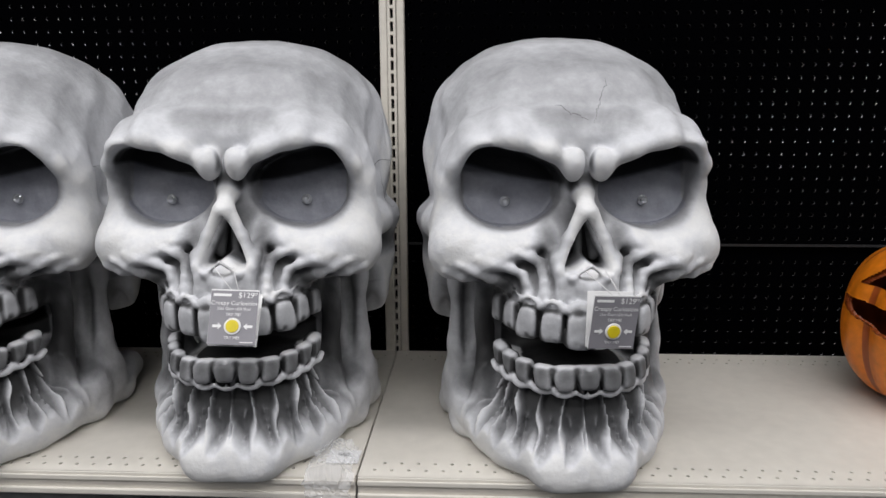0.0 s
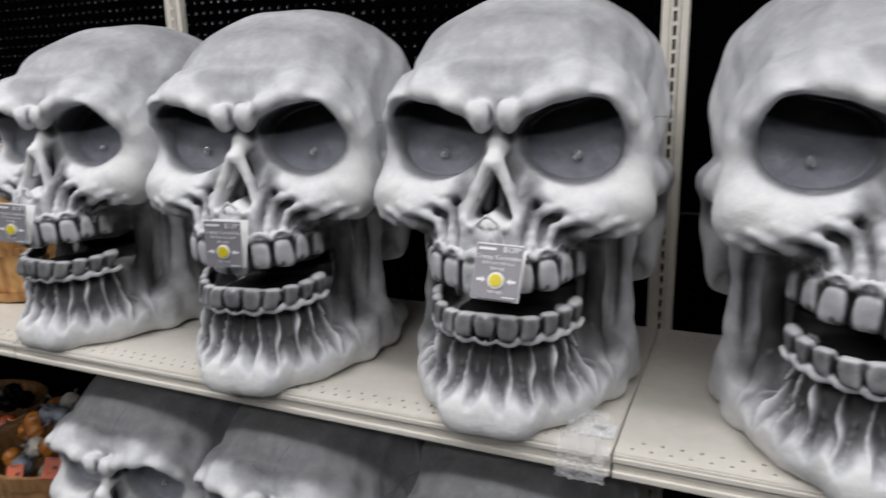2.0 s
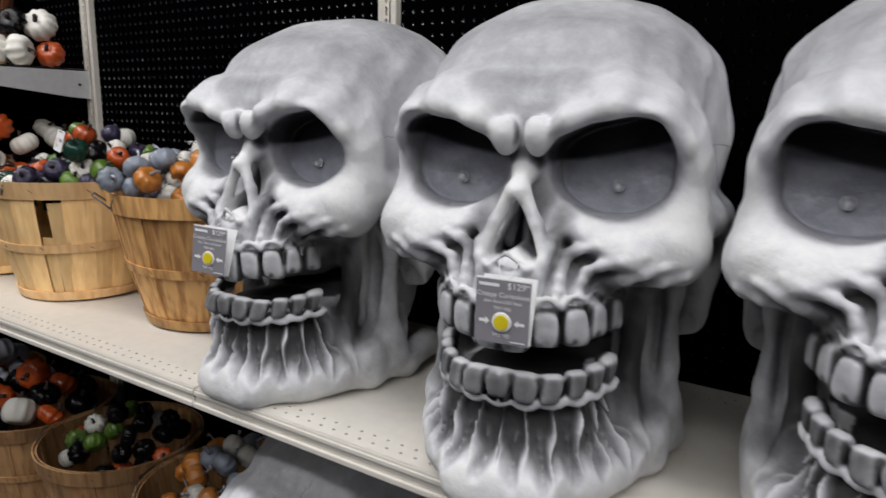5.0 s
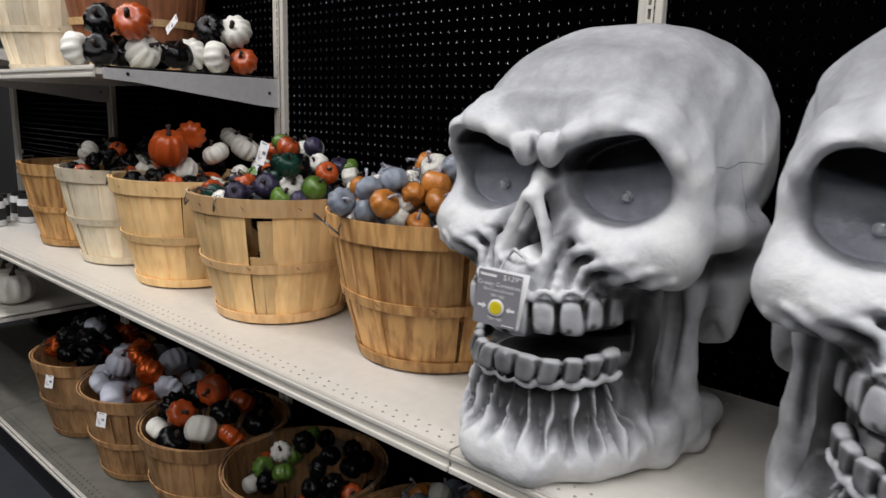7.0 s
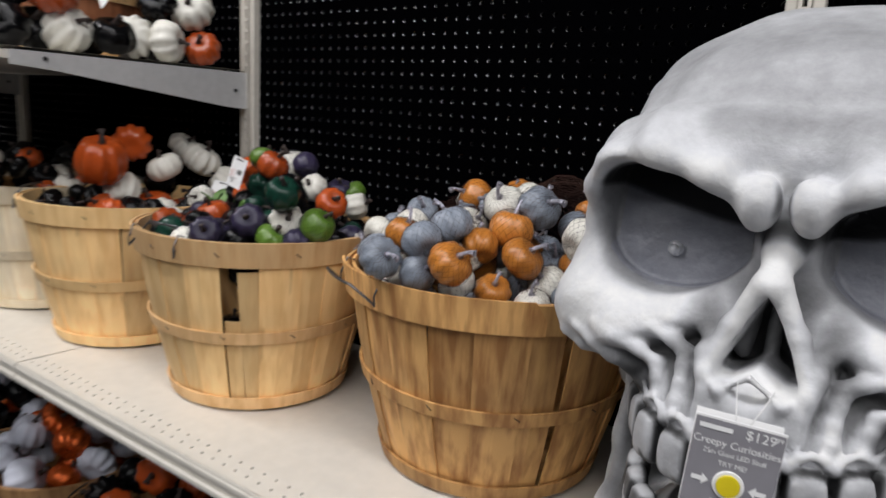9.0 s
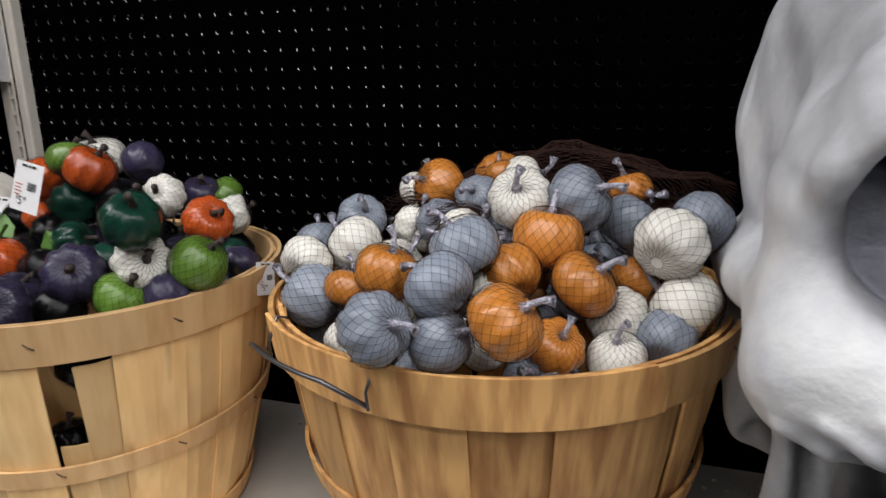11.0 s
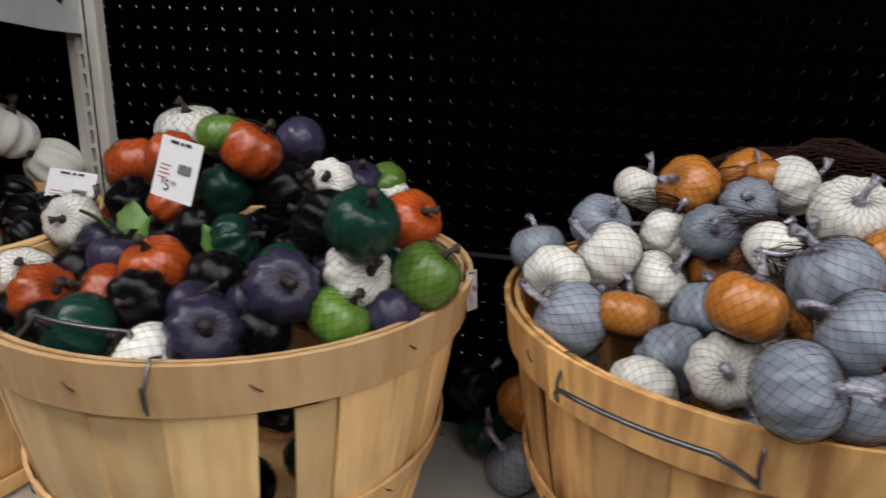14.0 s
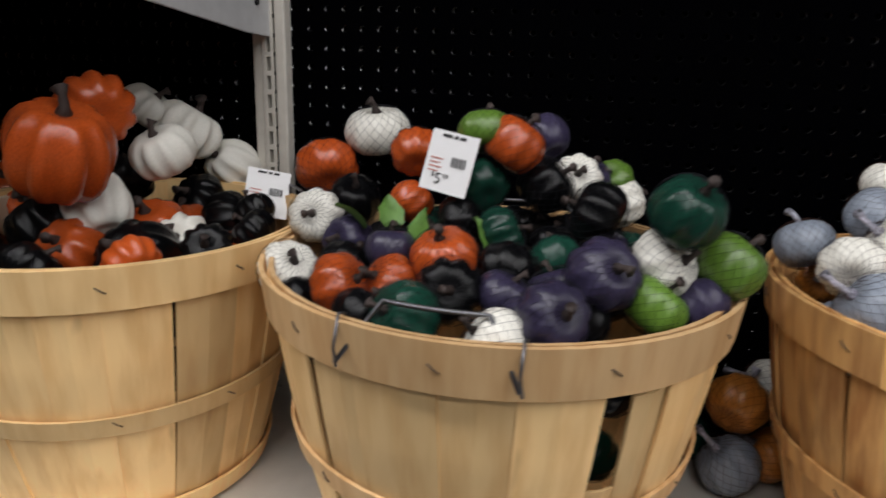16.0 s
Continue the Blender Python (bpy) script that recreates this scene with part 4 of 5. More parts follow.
def slat_mesh(width, mat, top=BASKET_H - 0.004, low=0.004):
    """A thin bent stave, flat across and slightly bowed along its length."""
    rows, v, f = 7, [], []
    for i in range(rows):
        t = i / (rows - 1)
        z = low + (top - low) * t
        r = FOOT_R + (RIM_R - FOOT_R) * (z / BASKET_H) + 0.007 * math.sin(math.pi * z / BASKET_H)
        w = width * r / RIM_R / 2
        for dr in (0.0, -0.0028):
            for s in (-1, 0, 1):
                a = s * w / r
                v.append(((r + dr - 0.0018 * abs(s)) * math.cos(a), (r + dr - 0.0018 * abs(s)) * math.sin(a), z))
    for i in range(rows - 1):
        b = 6 * i
        for q, n in ((0, 1), (1, 2)):
            f.append((b + q, b + n, b + 6 + n, b + 6 + q))
            f.append((b + 3 + n, b + 3 + q, b + 9 + q, b + 9 + n))
        f.append((b + 3, b, b + 6, b + 9))
        f.append((b + 2, b + 5, b + 11, b + 8))
    t = 6 * (rows - 1)
    f += [(t, t + 1, t + 4, t + 3), (t + 1, t + 2, t + 5, t + 4), (1, 0, 3, 4), (2, 1, 4, 5)]
    return mesh_of("slat", v, f, mat, False)


def hoop_mesh(z, h, out, thick, mat, wob, inner=False):
    k, v, f = 56, [], []
    for i in range(k):
        a = 2 * math.pi * i / k
        for zz, o in ((-h / 2, out), (-h / 2, out + thick), (h / 2, out + thick), (h / 2, out)):
            zc = z + zz + wob * math.sin(a * 2 + z * 50)
            r = FOOT_R + (RIM_R - FOOT_R) * (zc / BASKET_H) + 0.007 * math.sin(math.pi * min(1, zc / BASKET_H)) + o
            v.append((r * math.cos(a), r * math.sin(a), zc))
    for i in range(k):
        b, c = 4 * i, 4 * ((i + 1) % k)
        for q in range(4):
            f.append((b + q, c + q, c + (q + 1) % 4, b + (q + 1) % 4))
    return mesh_of("hoop", v, f, mat, False)


def make_basket(mat, label, gap=None, handle_turn=0.0, handle_up=25.0, rng=None, slats=22, loose=0.0, scale=1.0, hoop=None, handle_rise=1.3, overlap=None):
    hoop = hoop or mat
    hold = tagged(new("bushel_basket"), label, "basket", "bushel baskets")
    step = 2 * math.pi / slats
    full = 2 * math.pi * RIM_R / slats
    kinds = [slat_mesh(full * q, mat) for q in (1.14, 1.06, 0.99, 0.90)]
    short = slat_mesh(full * 0.56, mat, BASKET_H - 0.048)
    stub = slat_mesh(full * 0.50, mat, 0.165)
    for i in range(slats):
        a = i * step
        me = kinds[rng.choice((0, 0, 1, 1, 2, 3))]
        m = pose(0, 0, 0, rng.uniform(-1.0, 1.0), rng.uniform(-loose, loose), math.degrees(a) + rng.uniform(-1.5, 1.5)) @ Matrix.Translation((-0.0022 if i % 2 else 0.0, 0, 0))
        if gap is not None and i == gap:
            part("slat", stub, hold, "snapped-off stave", at=m @ pose(0, 0, 0, 0, 0, -5))
            part("slat", short, hold, at=m @ pose(0, 0, 0, 2.5, 0, 5))
            continue
        part("slat", me, hold, at=m)
    part("rim_hoop", hoop_mesh(BASKET_H - 0.019, 0.040, 0.0005, 0.0045, hoop, 0.0), hold)
    part("inner_hoop", hoop_mesh(BASKET_H - 0.014, 0.028, -0.0075, 0.004, hoop, 0.0), hold)
    part("middle_hoop", hoop_mesh(0.140, 0.020, 0.0005, 0.0035, hoop, 0.003), hold)
    part("bottom_hoop", hoop_mesh(0.016, 0.022, 0.0005, 0.0035, hoop, 0.001), hold)
    if overlap:
        # the end of the rim strip laps over its start and stands proud
        v, f = [], []
        for i in range(25):
            a = radians(overlap - 95 + 95 * i / 24)
            low, high = (-0.019, 0.021 - (0.018 if i == 24 else 0.0)) if i < 24 else (-0.019, -0.004)
            for zz, o in ((low, 0.0052), (low, 0.0085), (high + 0.004, 0.0085), (high + 0.004, 0.0052)):
                zc = BASKET_H - 0.019 + zz
                r = FOOT_R + (RIM_R - FOOT_R) * (zc / BASKET_H) + 0.007 * math.sin(math.pi * min(1, zc / BASKET_H)) + o
                v.append((r * math.cos(a), r * math.sin(a), zc))
        for i in range(24):
            f += [(4 * i + q, 4 * i + 4 + q, 4 * i + 4 + (q + 1) % 4, 4 * i + (q + 1) % 4) for q in range(4)]
        f += [(3, 2, 1, 0), (96, 97, 98, 99)]
        part("rim_lap", mesh_of("rim_lap", v, f, hoop), hold, "lapped end of the rim strip")
    k = 40
    part("base", mesh_of("base", [(FOOT_R * math.cos(2 * math.pi * i / k), FOOT_R * math.sin(2 * math.pi * i / k), 0.006 + 0.006 * t) for t in (0, 1) for i in range(k)],
                         [tuple(range(k))[::-1], tuple(range(k, 2 * k))] + [(i, (i + 1) % k, k + (i + 1) % k, k + i) for i in range(k)], mat), hold)
    # staples on the hoops
    for z, out in ((BASKET_H - 0.019, 0.0052), (0.140, 0.0042)):
        r = FOOT_R + (RIM_R - FOOT_R) * (z / BASKET_H) + 0.007 * math.sin(math.pi * z / BASKET_H) + out
        st = tube_mesh("staple", [(r, -0.0042, z + 0.003), (r + 0.0010, 0.0, z), (r, 0.0042, z - 0.003)], 0.0007, STAPLE, 4)
        for i in range(0, slats, 2):
            part("staple", st, hold, at=pose(0, 0, 0, 0, 0, math.degrees((i + 0.5) * step)))
    # wire bail handles, one on each side, folded against the rim
    for s in (0, 180):
        r = RIM_R + 0.010
        pts = []
        for i in range(13):
            t = i / 12
            a = radians(-17 + 34 * t)
            up = 0.032 * min(1, math.sin(math.pi * t) * 2.2)
            lean = radians(handle_up)
            pts.append(((r - up * math.sin(lean)) * math.cos(a), (r - up * math.sin(lean)) * math.sin(a), BASKET_H - 0.028 + up * handle_rise))
        hd = part("handle", tube_mesh("handle", pts, 0.0019, WIRE, 6), hold, at=pose(0, 0, 0, 0, 0, handle_turn + s))
        for q in (0, -1):
            p = Vector(pts[q])
            part("handle_clip", tube_mesh("handle_clip", [p + Vector((-0.018, 0, 0.03)), p + Vector((-0.008, 0, 0.034)), p + Vector((0.001, 0, 0.012)), p + Vector((0.001, 0.002, -0.002))], 0.0013, WIRE, 5), hd)
    hold.scale = scale if isinstance(scale, tuple) else (scale,) * 3
    return hold


# ---- pumpkins ----


def pumpkin_body(ribs, depth, squash, mat, seed):
    """A ribbed little squash of radius 1, dimpled at both ends."""
    rng = random.Random(seed)
    nu, nv = max(24, ribs * 4), 13
    ph = [rng.uniform(0.85, 1.12) for _ in range(ribs)]
    v, f = [], []
    for j in range(nv + 1):
        t = math.pi * j / nv
        for i in range(nu):
            a = 2 * math.pi * i / nu
            k = a * ribs / (2 * math.pi)
            sn = max(0.0, math.sin(t))
            rib = 1 - depth * (abs(math.cos(k * math.pi)) ** 3) * sn ** 0.7 * ph[int(k) % ribs]
            r = sn ** 0.85 * rib
            z = squash * (math.cos(t) - 0.30 * math.exp(-(math.sin(t) / 0.38) ** 2) * math.copysign(1, math.cos(t)))
            lump = 1 + 0.03 * math.sin(3 * a + seed) * math.sin(2 * t)
            v.append((r * math.cos(a) * lump, r * math.sin(a) * lump, z))
    for j in range(nv):
        for i in range(nu):
            q = (i + 1) % nu
            f.append((j * nu + i, (j + 1) * nu + i, (j + 1) * nu + q, j * nu + q))
    return mesh_of("pumpkin_body", v, f, mat, True)


def stem_mesh(mat, squash, bend, length=0.55):
    pts = [(0, 0, squash * 0.62), (0.02, 0, squash * 0.75 + length * 0.25), (0.06 + bend * 0.3, 0.02, squash * 0.75 + length * 0.6), (0.1 + bend, 0.05, squash * 0.72 + length * 0.85)]
    return tube_mesh("stem", pts, [0.22, 0.095, 0.085, 0.165], mat, 7)


def net_mesh(squash, mat, n=21):
    """The netting drawn over one squash: two families of crossing threads."""
    vs, fs = [], []
    for s in (-1, 1):
        for i in range(n):
            pts = []
            for k in range(13):
                t = math.pi * (0.035 + 0.93 * k / 12)
                a = 2 * math.pi * i / n + s * k * 0.17
                pts.append((1.025 * math.sin(t) ** 0.85 * math.cos(a), 1.025 * math.sin(t) ** 0.85 * math.sin(a), squash * 1.01 * math.cos(t)))
            v, f = tube(pts, 0.0050, 3)
            b = len(vs)
            vs += v
            fs += [tuple(b + q for q in t) for t in f]
    return mesh_of("net", vs, fs, mat, False)


SHAPES = {"mini": (9, 0.09, 0.80), "round": (9, 0.13, 0.84), "ribbed": (10, 0.17, 0.80), "smooth": (9, 0.08, 0.90), "flat": (11, 0.20, 0.60), "tall": (9, 0.22, 1.02), "lobed": (10, 0.27, 0.74)}
COLOUR_WORD = {"O": "orange", "G": "blue-grey", "W": "white", "R": "rust-orange", "L": "lime-green", "D": "dark green", "P": "dark purple", "K": "black", "S": "silver-grey", "C": "copper glitter", "V": "violet"}
BODIES, STEMS, NETS, KIT = {}, {}, {}, {}


def pumpkin(shape, paint, netted, stem, m, r, where, group):
    key = (shape, paint, netted, stem)
    ribs, depth, squash = SHAPES[shape]
    if key not in KIT:
        if (shape, paint) not in BODIES:
            BODIES[shape, paint] = pumpkin_body(ribs, depth, squash, PAINTS[paint], len(BODIES))
        if (shape, stem) not in STEMS:
            STEMS[shape, stem] = stem_mesh(STEM_G if stem == "glitter" else STEM_K, squash, 0.25 if stem == "glitter" else 0.1, 0.85 if stem == "glitter" else 0.5)
        if netted and (shape, netted) not in NETS:
            NETS[shape, netted] = net_mesh(squash, NET if netted == "brown" else NET_K)
        KIT[key] = True
    hold = new("mini_pumpkin" if r < 0.046 else "pumpkin")
    tall = 0.90 + 0.24 * ((m.translation.x * 97.3 + m.translation.z * 41.7) % 1)
    hold.matrix_basis = m @ Matrix.Diagonal((r, r, r * tall, 1))
    part("body", BODIES[shape, paint], hold)
    part("stem", STEMS[shape, stem], hold, "silver glittered stem" if stem == "glitter" else "dark curled stem")
    if netted:
        part("net", NETS[shape, netted], hold, netted + " mesh netting")
    text = COLOUR_WORD[paint] + (" painted mini pumpkin" if r < 0.046 else " painted pumpkin") + (" in " + netted + " netting" if netted else "") + " " + where
    tagged(hold, text, "pumpkin", group)
    return hold


def tumbled(x, y, z, rng, tip=70):
    return pose(x, y, z, rng.uniform(-tip, tip), rng.uniform(-tip, tip), rng.uniform(0, 360))


def fill(center, z0, table, rng, netted, stem, shapes, group, where, tilt=70):
    """The pumpkins that show on top of a basket: offsets from its base and radius, by colour."""
    made = []
    for paint, rows in table.items():
        for dx, dy, dz, r in rows:
            sh = shapes.get(paint, shapes["any"])
            r *= 1.1 if r < 0.035 else 1.0
            pumpkin(rng.choice(sh), paint, netted, stem, tumbled(center[0] + dx, center[1] + dy, z0 + dz, rng, tilt), r, where, group)
            made.append((center[0] + dx, center[1] + dy, z0 + dz, r))
    return made


def heap(center, z0, n, paints, rng, netted, stem, shapes, group, where, r0, r1, top, taken=(), low=0.16, reach=0.175, mound=0.07):
    """Fills a basket at random with pumpkins that keep clear of one another."""
    made = list(taken)
    tries = 0
    placed = 0
    while placed < n and tries < n * 140:
        tries += 1
        r = rng.uniform(r0, r1)
        q = reach * math.sqrt(rng.random())
        a = rng.uniform(0, 2 * math.pi)
        x, y = center[0] + q * math.cos(a), center[1] + q * math.sin(a)
        z = z0 + rng.uniform(low, top + mound * (1 - (q / reach) ** 2)) if placed > n * 0.7 else z0 + top - 0.03 + mound * (1 - (q / reach) ** 2)
        wall = FOOT_R + (RIM_R - FOOT_R) * min(1.0, (z - z0) / BASKET_H) - 0.008
        if z - z0 < BASKET_H + 0.01 and q + r > wall:
            continue
        if all((x - b[0]) ** 2 + (y - b[1]) ** 2 + (z - b[2]) ** 2 > (0.76 * (r + b[3])) ** 2 for b in made):
            made.append((x, y, z, r))
            placed += 1
            pumpkin(rng.choice(shapes), rng.choice(paints), netted, stem, tumbled(x, y, z, rng), r, where, group)
    return made


def ring_fill(center, z, radius, a0, a1, n, paints, rng, netted, stem, group, taken):
    """Small pumpkins tucked against the inside of the rim."""
    made = list(taken)
    for i in range(n):
        a = radians(a0 + (a1 - a0) * (i + 0.5) / n + rng.uniform(-4, 4))
        r = rng.uniform(0.024, 0.028)
        for zz in (z, z - 0.02, z - 0.04):
            x, y = center[0] + radius * math.cos(a), center[1] + radius * math.sin(a)
            if all((x - b[0]) ** 2 + (y - b[1]) ** 2 + (zz - b[2]) ** 2 > (0.68 * (r + b[3])) ** 2 for b in made):
                made.append((x, y, zz, r))
                pumpkin(rng.choice(("round", "ribbed")), rng.choice(paints), netted, stem, tumbled(x, y, zz, rng), r, "heaped in a basket", group)
                break
    return made




def basket_at(x, y, z, mat, label, turn=0.0, key=None, **kw):
    rng = random.Random(int(abs(x) * 1000) + int(z * 10))
    ob = make_basket(mat, label, rng=rng, **kw)
    ob.matrix_basis = pose(x, y, z, 0, 0, turn) @ Matrix.Diagonal((*ob.scale, 1))
    return ob


rng = random.Random(11)
B1, B2, B3, B4, B5 = (-1.668, 1.425), (-2.139, 1.37), (-2.575, 1.375), (-2.955, 1.375), (-3.325, 1.375)
ON = SHELF_Z + 0.001
basket_at(*B1, ON, WOOD_B, "amber wooden bushel basket heaped with netted mini pumpkins", turn=8, handle_turn=234, handle_up=-40, handle_rise=0.75, loose=0.6, scale=(1.04, 1.04, 0.98), overlap=308)
basket_at(*B2, ON, WOOD_A, "honey wooden bushel basket with a broken stave, full of mini pumpkins", turn=0, gap=19, handle_turn=268, handle_up=65, loose=0.3, hoop=WOOD_H)
basket_at(*B3, ON, WOOD_A, "light wooden bushel basket heaped with rust and white pumpkins", turn=5, handle_turn=215, handle_up=20, loose=0.3)
basket_at(*B4, ON, WOOD_C, "pale wooden bushel basket of small pumpkins on the shelf", turn=3, handle_turn=215, handle_up=20, loose=0.3)
basket_at(*B5, ON, WOOD_B, "amber wooden bushel basket of violet trinkets on the shelf", turn=9, handle_turn=215, handle_up=20, loose=0.3, scale=0.96)

T1 = {}
T1["O"] = [(-0.076, 0.038, 0.383, 0.026), (0.059, -0.075, 0.36, 0.028), (0.094, -0.103, 0.331, 0.027), (0.133, -0.027, 0.313, 0.023), (-0.053, -0.163, 0.348, 0.023), (0.053, -0.206, 0.332, 0.026), (0.036, -0.115, 0.34, 0.023), (-0.012, 0.056, 0.394, 0.016), (0.117, 0.049, 0.38, 0.023), (-0.121, -0.091, 0.305, 0.023), (0.079, -0.146, 0.293, 0.022), (-0.022, 0.084, 0.388, 0.025)]
T1["W"] = [(0.020, -0.140, 0.290, 0.024), (-0.105, -0.130, 0.265, 0.024), (-0.030, -0.080, 0.305, 0.025), (0.03, -0.05, 0.389, 0.027), (0.159, -0.06, 0.358, 0.029), (0.174, -0.062, 0.305, 0.03), (0.12, -0.078, 0.297, 0.025), (-0.178, -0.068, 0.321, 0.025), (-0.139, -0.039, 0.335, 0.026), (-0.096, 0.011, 0.346, 0.02), (0.022, -0.119, 0.325, 0.02), (-0.057, -0.159, 0.301, 0.024), (-0.096, -0.029, 0.315, 0.025), (-0.085, 0.019, 0.34, 0.024), (-0.114, 0.089, 0.367, 0.024), (0.012, 0.056, 0.387, 0.025), (-0.017, -0.06, 0.355, 0.025)]
T1["G"] = [(0.065, -0.150, 0.265, 0.024), (-0.060, -0.060, 0.300, 0.025), (-0.025, -0.170, 0.270, 0.024), (-0.028, 0.017, 0.376, 0.022), (0.081, -0.043, 0.39, 0.028), (0.123, -0.001, 0.36, 0.028), (0.182, -0.031, 0.371, 0.025), (-0.162, -0.089, 0.295, 0.028), (-0.148, -0.002, 0.352, 0.024), (-0.059, -0.01, 0.355, 0.022), (0.002, -0.134, 0.363, 0.027), (0.002, -0.196, 0.351, 0.024), (-0.034, -0.231, 0.328, 0.025), (-0.200, -0.0, 0.322, 0.024), (0.004, -0.204, 0.312, 0.022), (0.159, -0.086, 0.283, 0.025), (-0.085, -0.107, 0.28, 0.026)]
T2 = {}
T2["W"] = [(-0.216, 0.254, 0.377, 0.045), (-0.189, 0.007, 0.317, 0.026), (0.145, -0.07, 0.325, 0.027), (-0.184, -0.063, 0.281, 0.027), (0.034, -0.180, 0.287, 0.024), (0.062, 0.067, 0.363, 0.024), (0.106, 0.133, 0.332, 0.025)]
T2["L"] = [(-0.022, 0.023, 0.409, 0.024), (0.095, 0.139, 0.354, 0.021), (0.194, -0.049, 0.322, 0.026), (0.139, -0.095, 0.298, 0.025)]
T2["R"] = [(0.006, 0.02, 0.399, 0.027), (-0.276, 0.222, 0.329, 0.043), (-0.098, 0.038, 0.333, 0.021), (-0.031, -0.079, 0.314, 0.027), (0.163, 0.012, 0.350, 0.025), (-0.098, 0.05, 0.382, 0.024), (-0.108, -0.118, 0.293, 0.026), (-0.074, -0.095, 0.29, 0.025)]
T2["D"] = [(-0.022, 0.016, 0.359, 0.025), (0.155, -0.087, 0.371, 0.026), (-0.039, -0.159, 0.289, 0.026), (0.005, -0.014, 0.322, 0.024)]
T2["K"] = [(0.036, 0.031, 0.361, 0.025), (-0.015, -0.121, 0.3, 0.025), (-0.182, 0.089, 0.318, 0.027), (0.088, -0.007, 0.347, 0.027), (0.021, -0.068, 0.303, 0.027), (-0.162, -0.092, 0.26, 0.024), (-0.036, -0.003, 0.326, 0.025), (0.085, -0.117, 0.287, 0.022)]
T2["P"] = [(0.1, -0.108, 0.322, 0.027), (-0.084, -0.063, 0.311, 0.021), (0.071, -0.167, 0.306, 0.025), (0.027, 0.079, 0.401, 0.022), (0.070, 0.127, 0.355, 0.024), (-0.152, 0.002, 0.296, 0.024), (0.173, -0.072, 0.295, 0.022)]
T3 = {}
T3["R"] = [(0.01, -0.07, 0.375, 0.052), (-0.018, 0.014, 0.409, 0.043), (0.022, 0.034, 0.271, 0.045), (0.004, -0.061, 0.268, 0.037), (0.079, 0.197, 0.247, 0.034)]
T3["W"] = [(0.024, 0.065, 0.359, 0.039), (-0.04, 0.203, 0.368, 0.049), (-0.0, -0.021, 0.311, 0.038), (0.004, 0.241, 0.316, 0.038), (0.071, 0.025, 0.262, 0.038), (-0.087, 0.187, 0.397, 0.038)]
T3["K"] = [(0.067, 0.124, 0.271, 0.036), (-0.078, 0.116, 0.31, 0.039), (-0.004, 0.166, 0.281, 0.038), (-0.046, -0.042, 0.29, 0.041)]
MINI = {"any": ("round", "mini"), "G": ("smooth", "round"), "O": ("round", "mini"), "L": ("smooth", "mini"), "P": ("smooth", "round"), "D": ("ribbed", "round"), "W": ("mini", "round")}
got = fill(B1, SHELF_Z, T1, rng, "brown", "glitter", MINI, "netted mini pumpkins", "heaped in a basket")
got = ring_fill(B1, SHELF_Z + 0.245, 0.172, 0, 360, 17, ("G", "W", "G", "O"), rng, "brown", "glitter", "netted mini pumpkins", got)
heap(B1, SHELF_Z, 34, ("O", "G", "W"), rng, "brown", "glitter", ("round", "mini"), "netted mini pumpkins", "heaped in a basket", 0.024, 0.028, 0.300, got, 0.22, 0.19, 0.05)
got = fill(B2, SHELF_Z, T2, rng, "black", "dark", MINI, "mixed mini pumpkins", "heaped in a basket")
got = ring_fill(B2, SHELF_Z + 0.245, 0.172, 0, 360, 12, ("P", "D", "K", "K"), rng, "black", "dark", "mixed mini pumpkins", got)
heap(B2, SHELF_Z, 48, ("K", "K", "P", "D", "K"), rng, "black", "dark", ("round", "mini"), "mixed mini pumpkins", "heaped in a basket", 0.024, 0.028, 0.300, got, 0.22, 0.19, 0.04)
for dx, dy, dz, c in ((0.085, -0.098, 0.215, "P"), (0.10, -0.075, 0.145, "D"), (0.05, -0.11, 0.13, "K"), (0.085, -0.085, 0.075, "K")):
    pumpkin("round", c, "black", "dark", tumbled(B2[0] + dx, B2[1] + dy + 0.012, SHELF_Z + dz, rng), 0.028, "behind a broken stave", "mixed mini pumpkins")
BIG = {"any": ("ribbed", "tall"), "W": ("tall", "ribbed", "lobed"), "R": ("ribbed", "tall"), "K": ("ribbed",)}
got = fill(B3, SHELF_Z, T3, rng, "", "dark", BIG, "rust and white pumpkins", "heaped in a basket")
got = ring_fill(B3, SHELF_Z + 0.285, 0.160, 0, 360, 12, ("K", "R", "K"), rng, "", "dark", "rust and white pumpkins", got)
heap(B3, SHELF_Z, 16, ("K", "K", "R", "W"), rng, "", "dark", ("ribbed", "tall"), "rust and white pumpkins", "heaped in a basket", 0.038, 0.05, 0.25, got, 0.14, 0.165, 0.05)
heap(B4, SHELF_Z, 28, ("W", "R", "K", "W", "K"), rng, "", "dark", ("ribbed", "round", "flat"), "small pumpkins", "heaped in a basket", 0.026, 0.034, 0.305, (), 0.20, 0.175, 0.09)
heap(B5, SHELF_Z, 14, ("V", "V", "K"), rng, "", "dark", ("smooth", "round"), "violet trinkets", "in a basket", 0.03, 0.04, 0.25, (), 0.18, 0.16, 0.02)


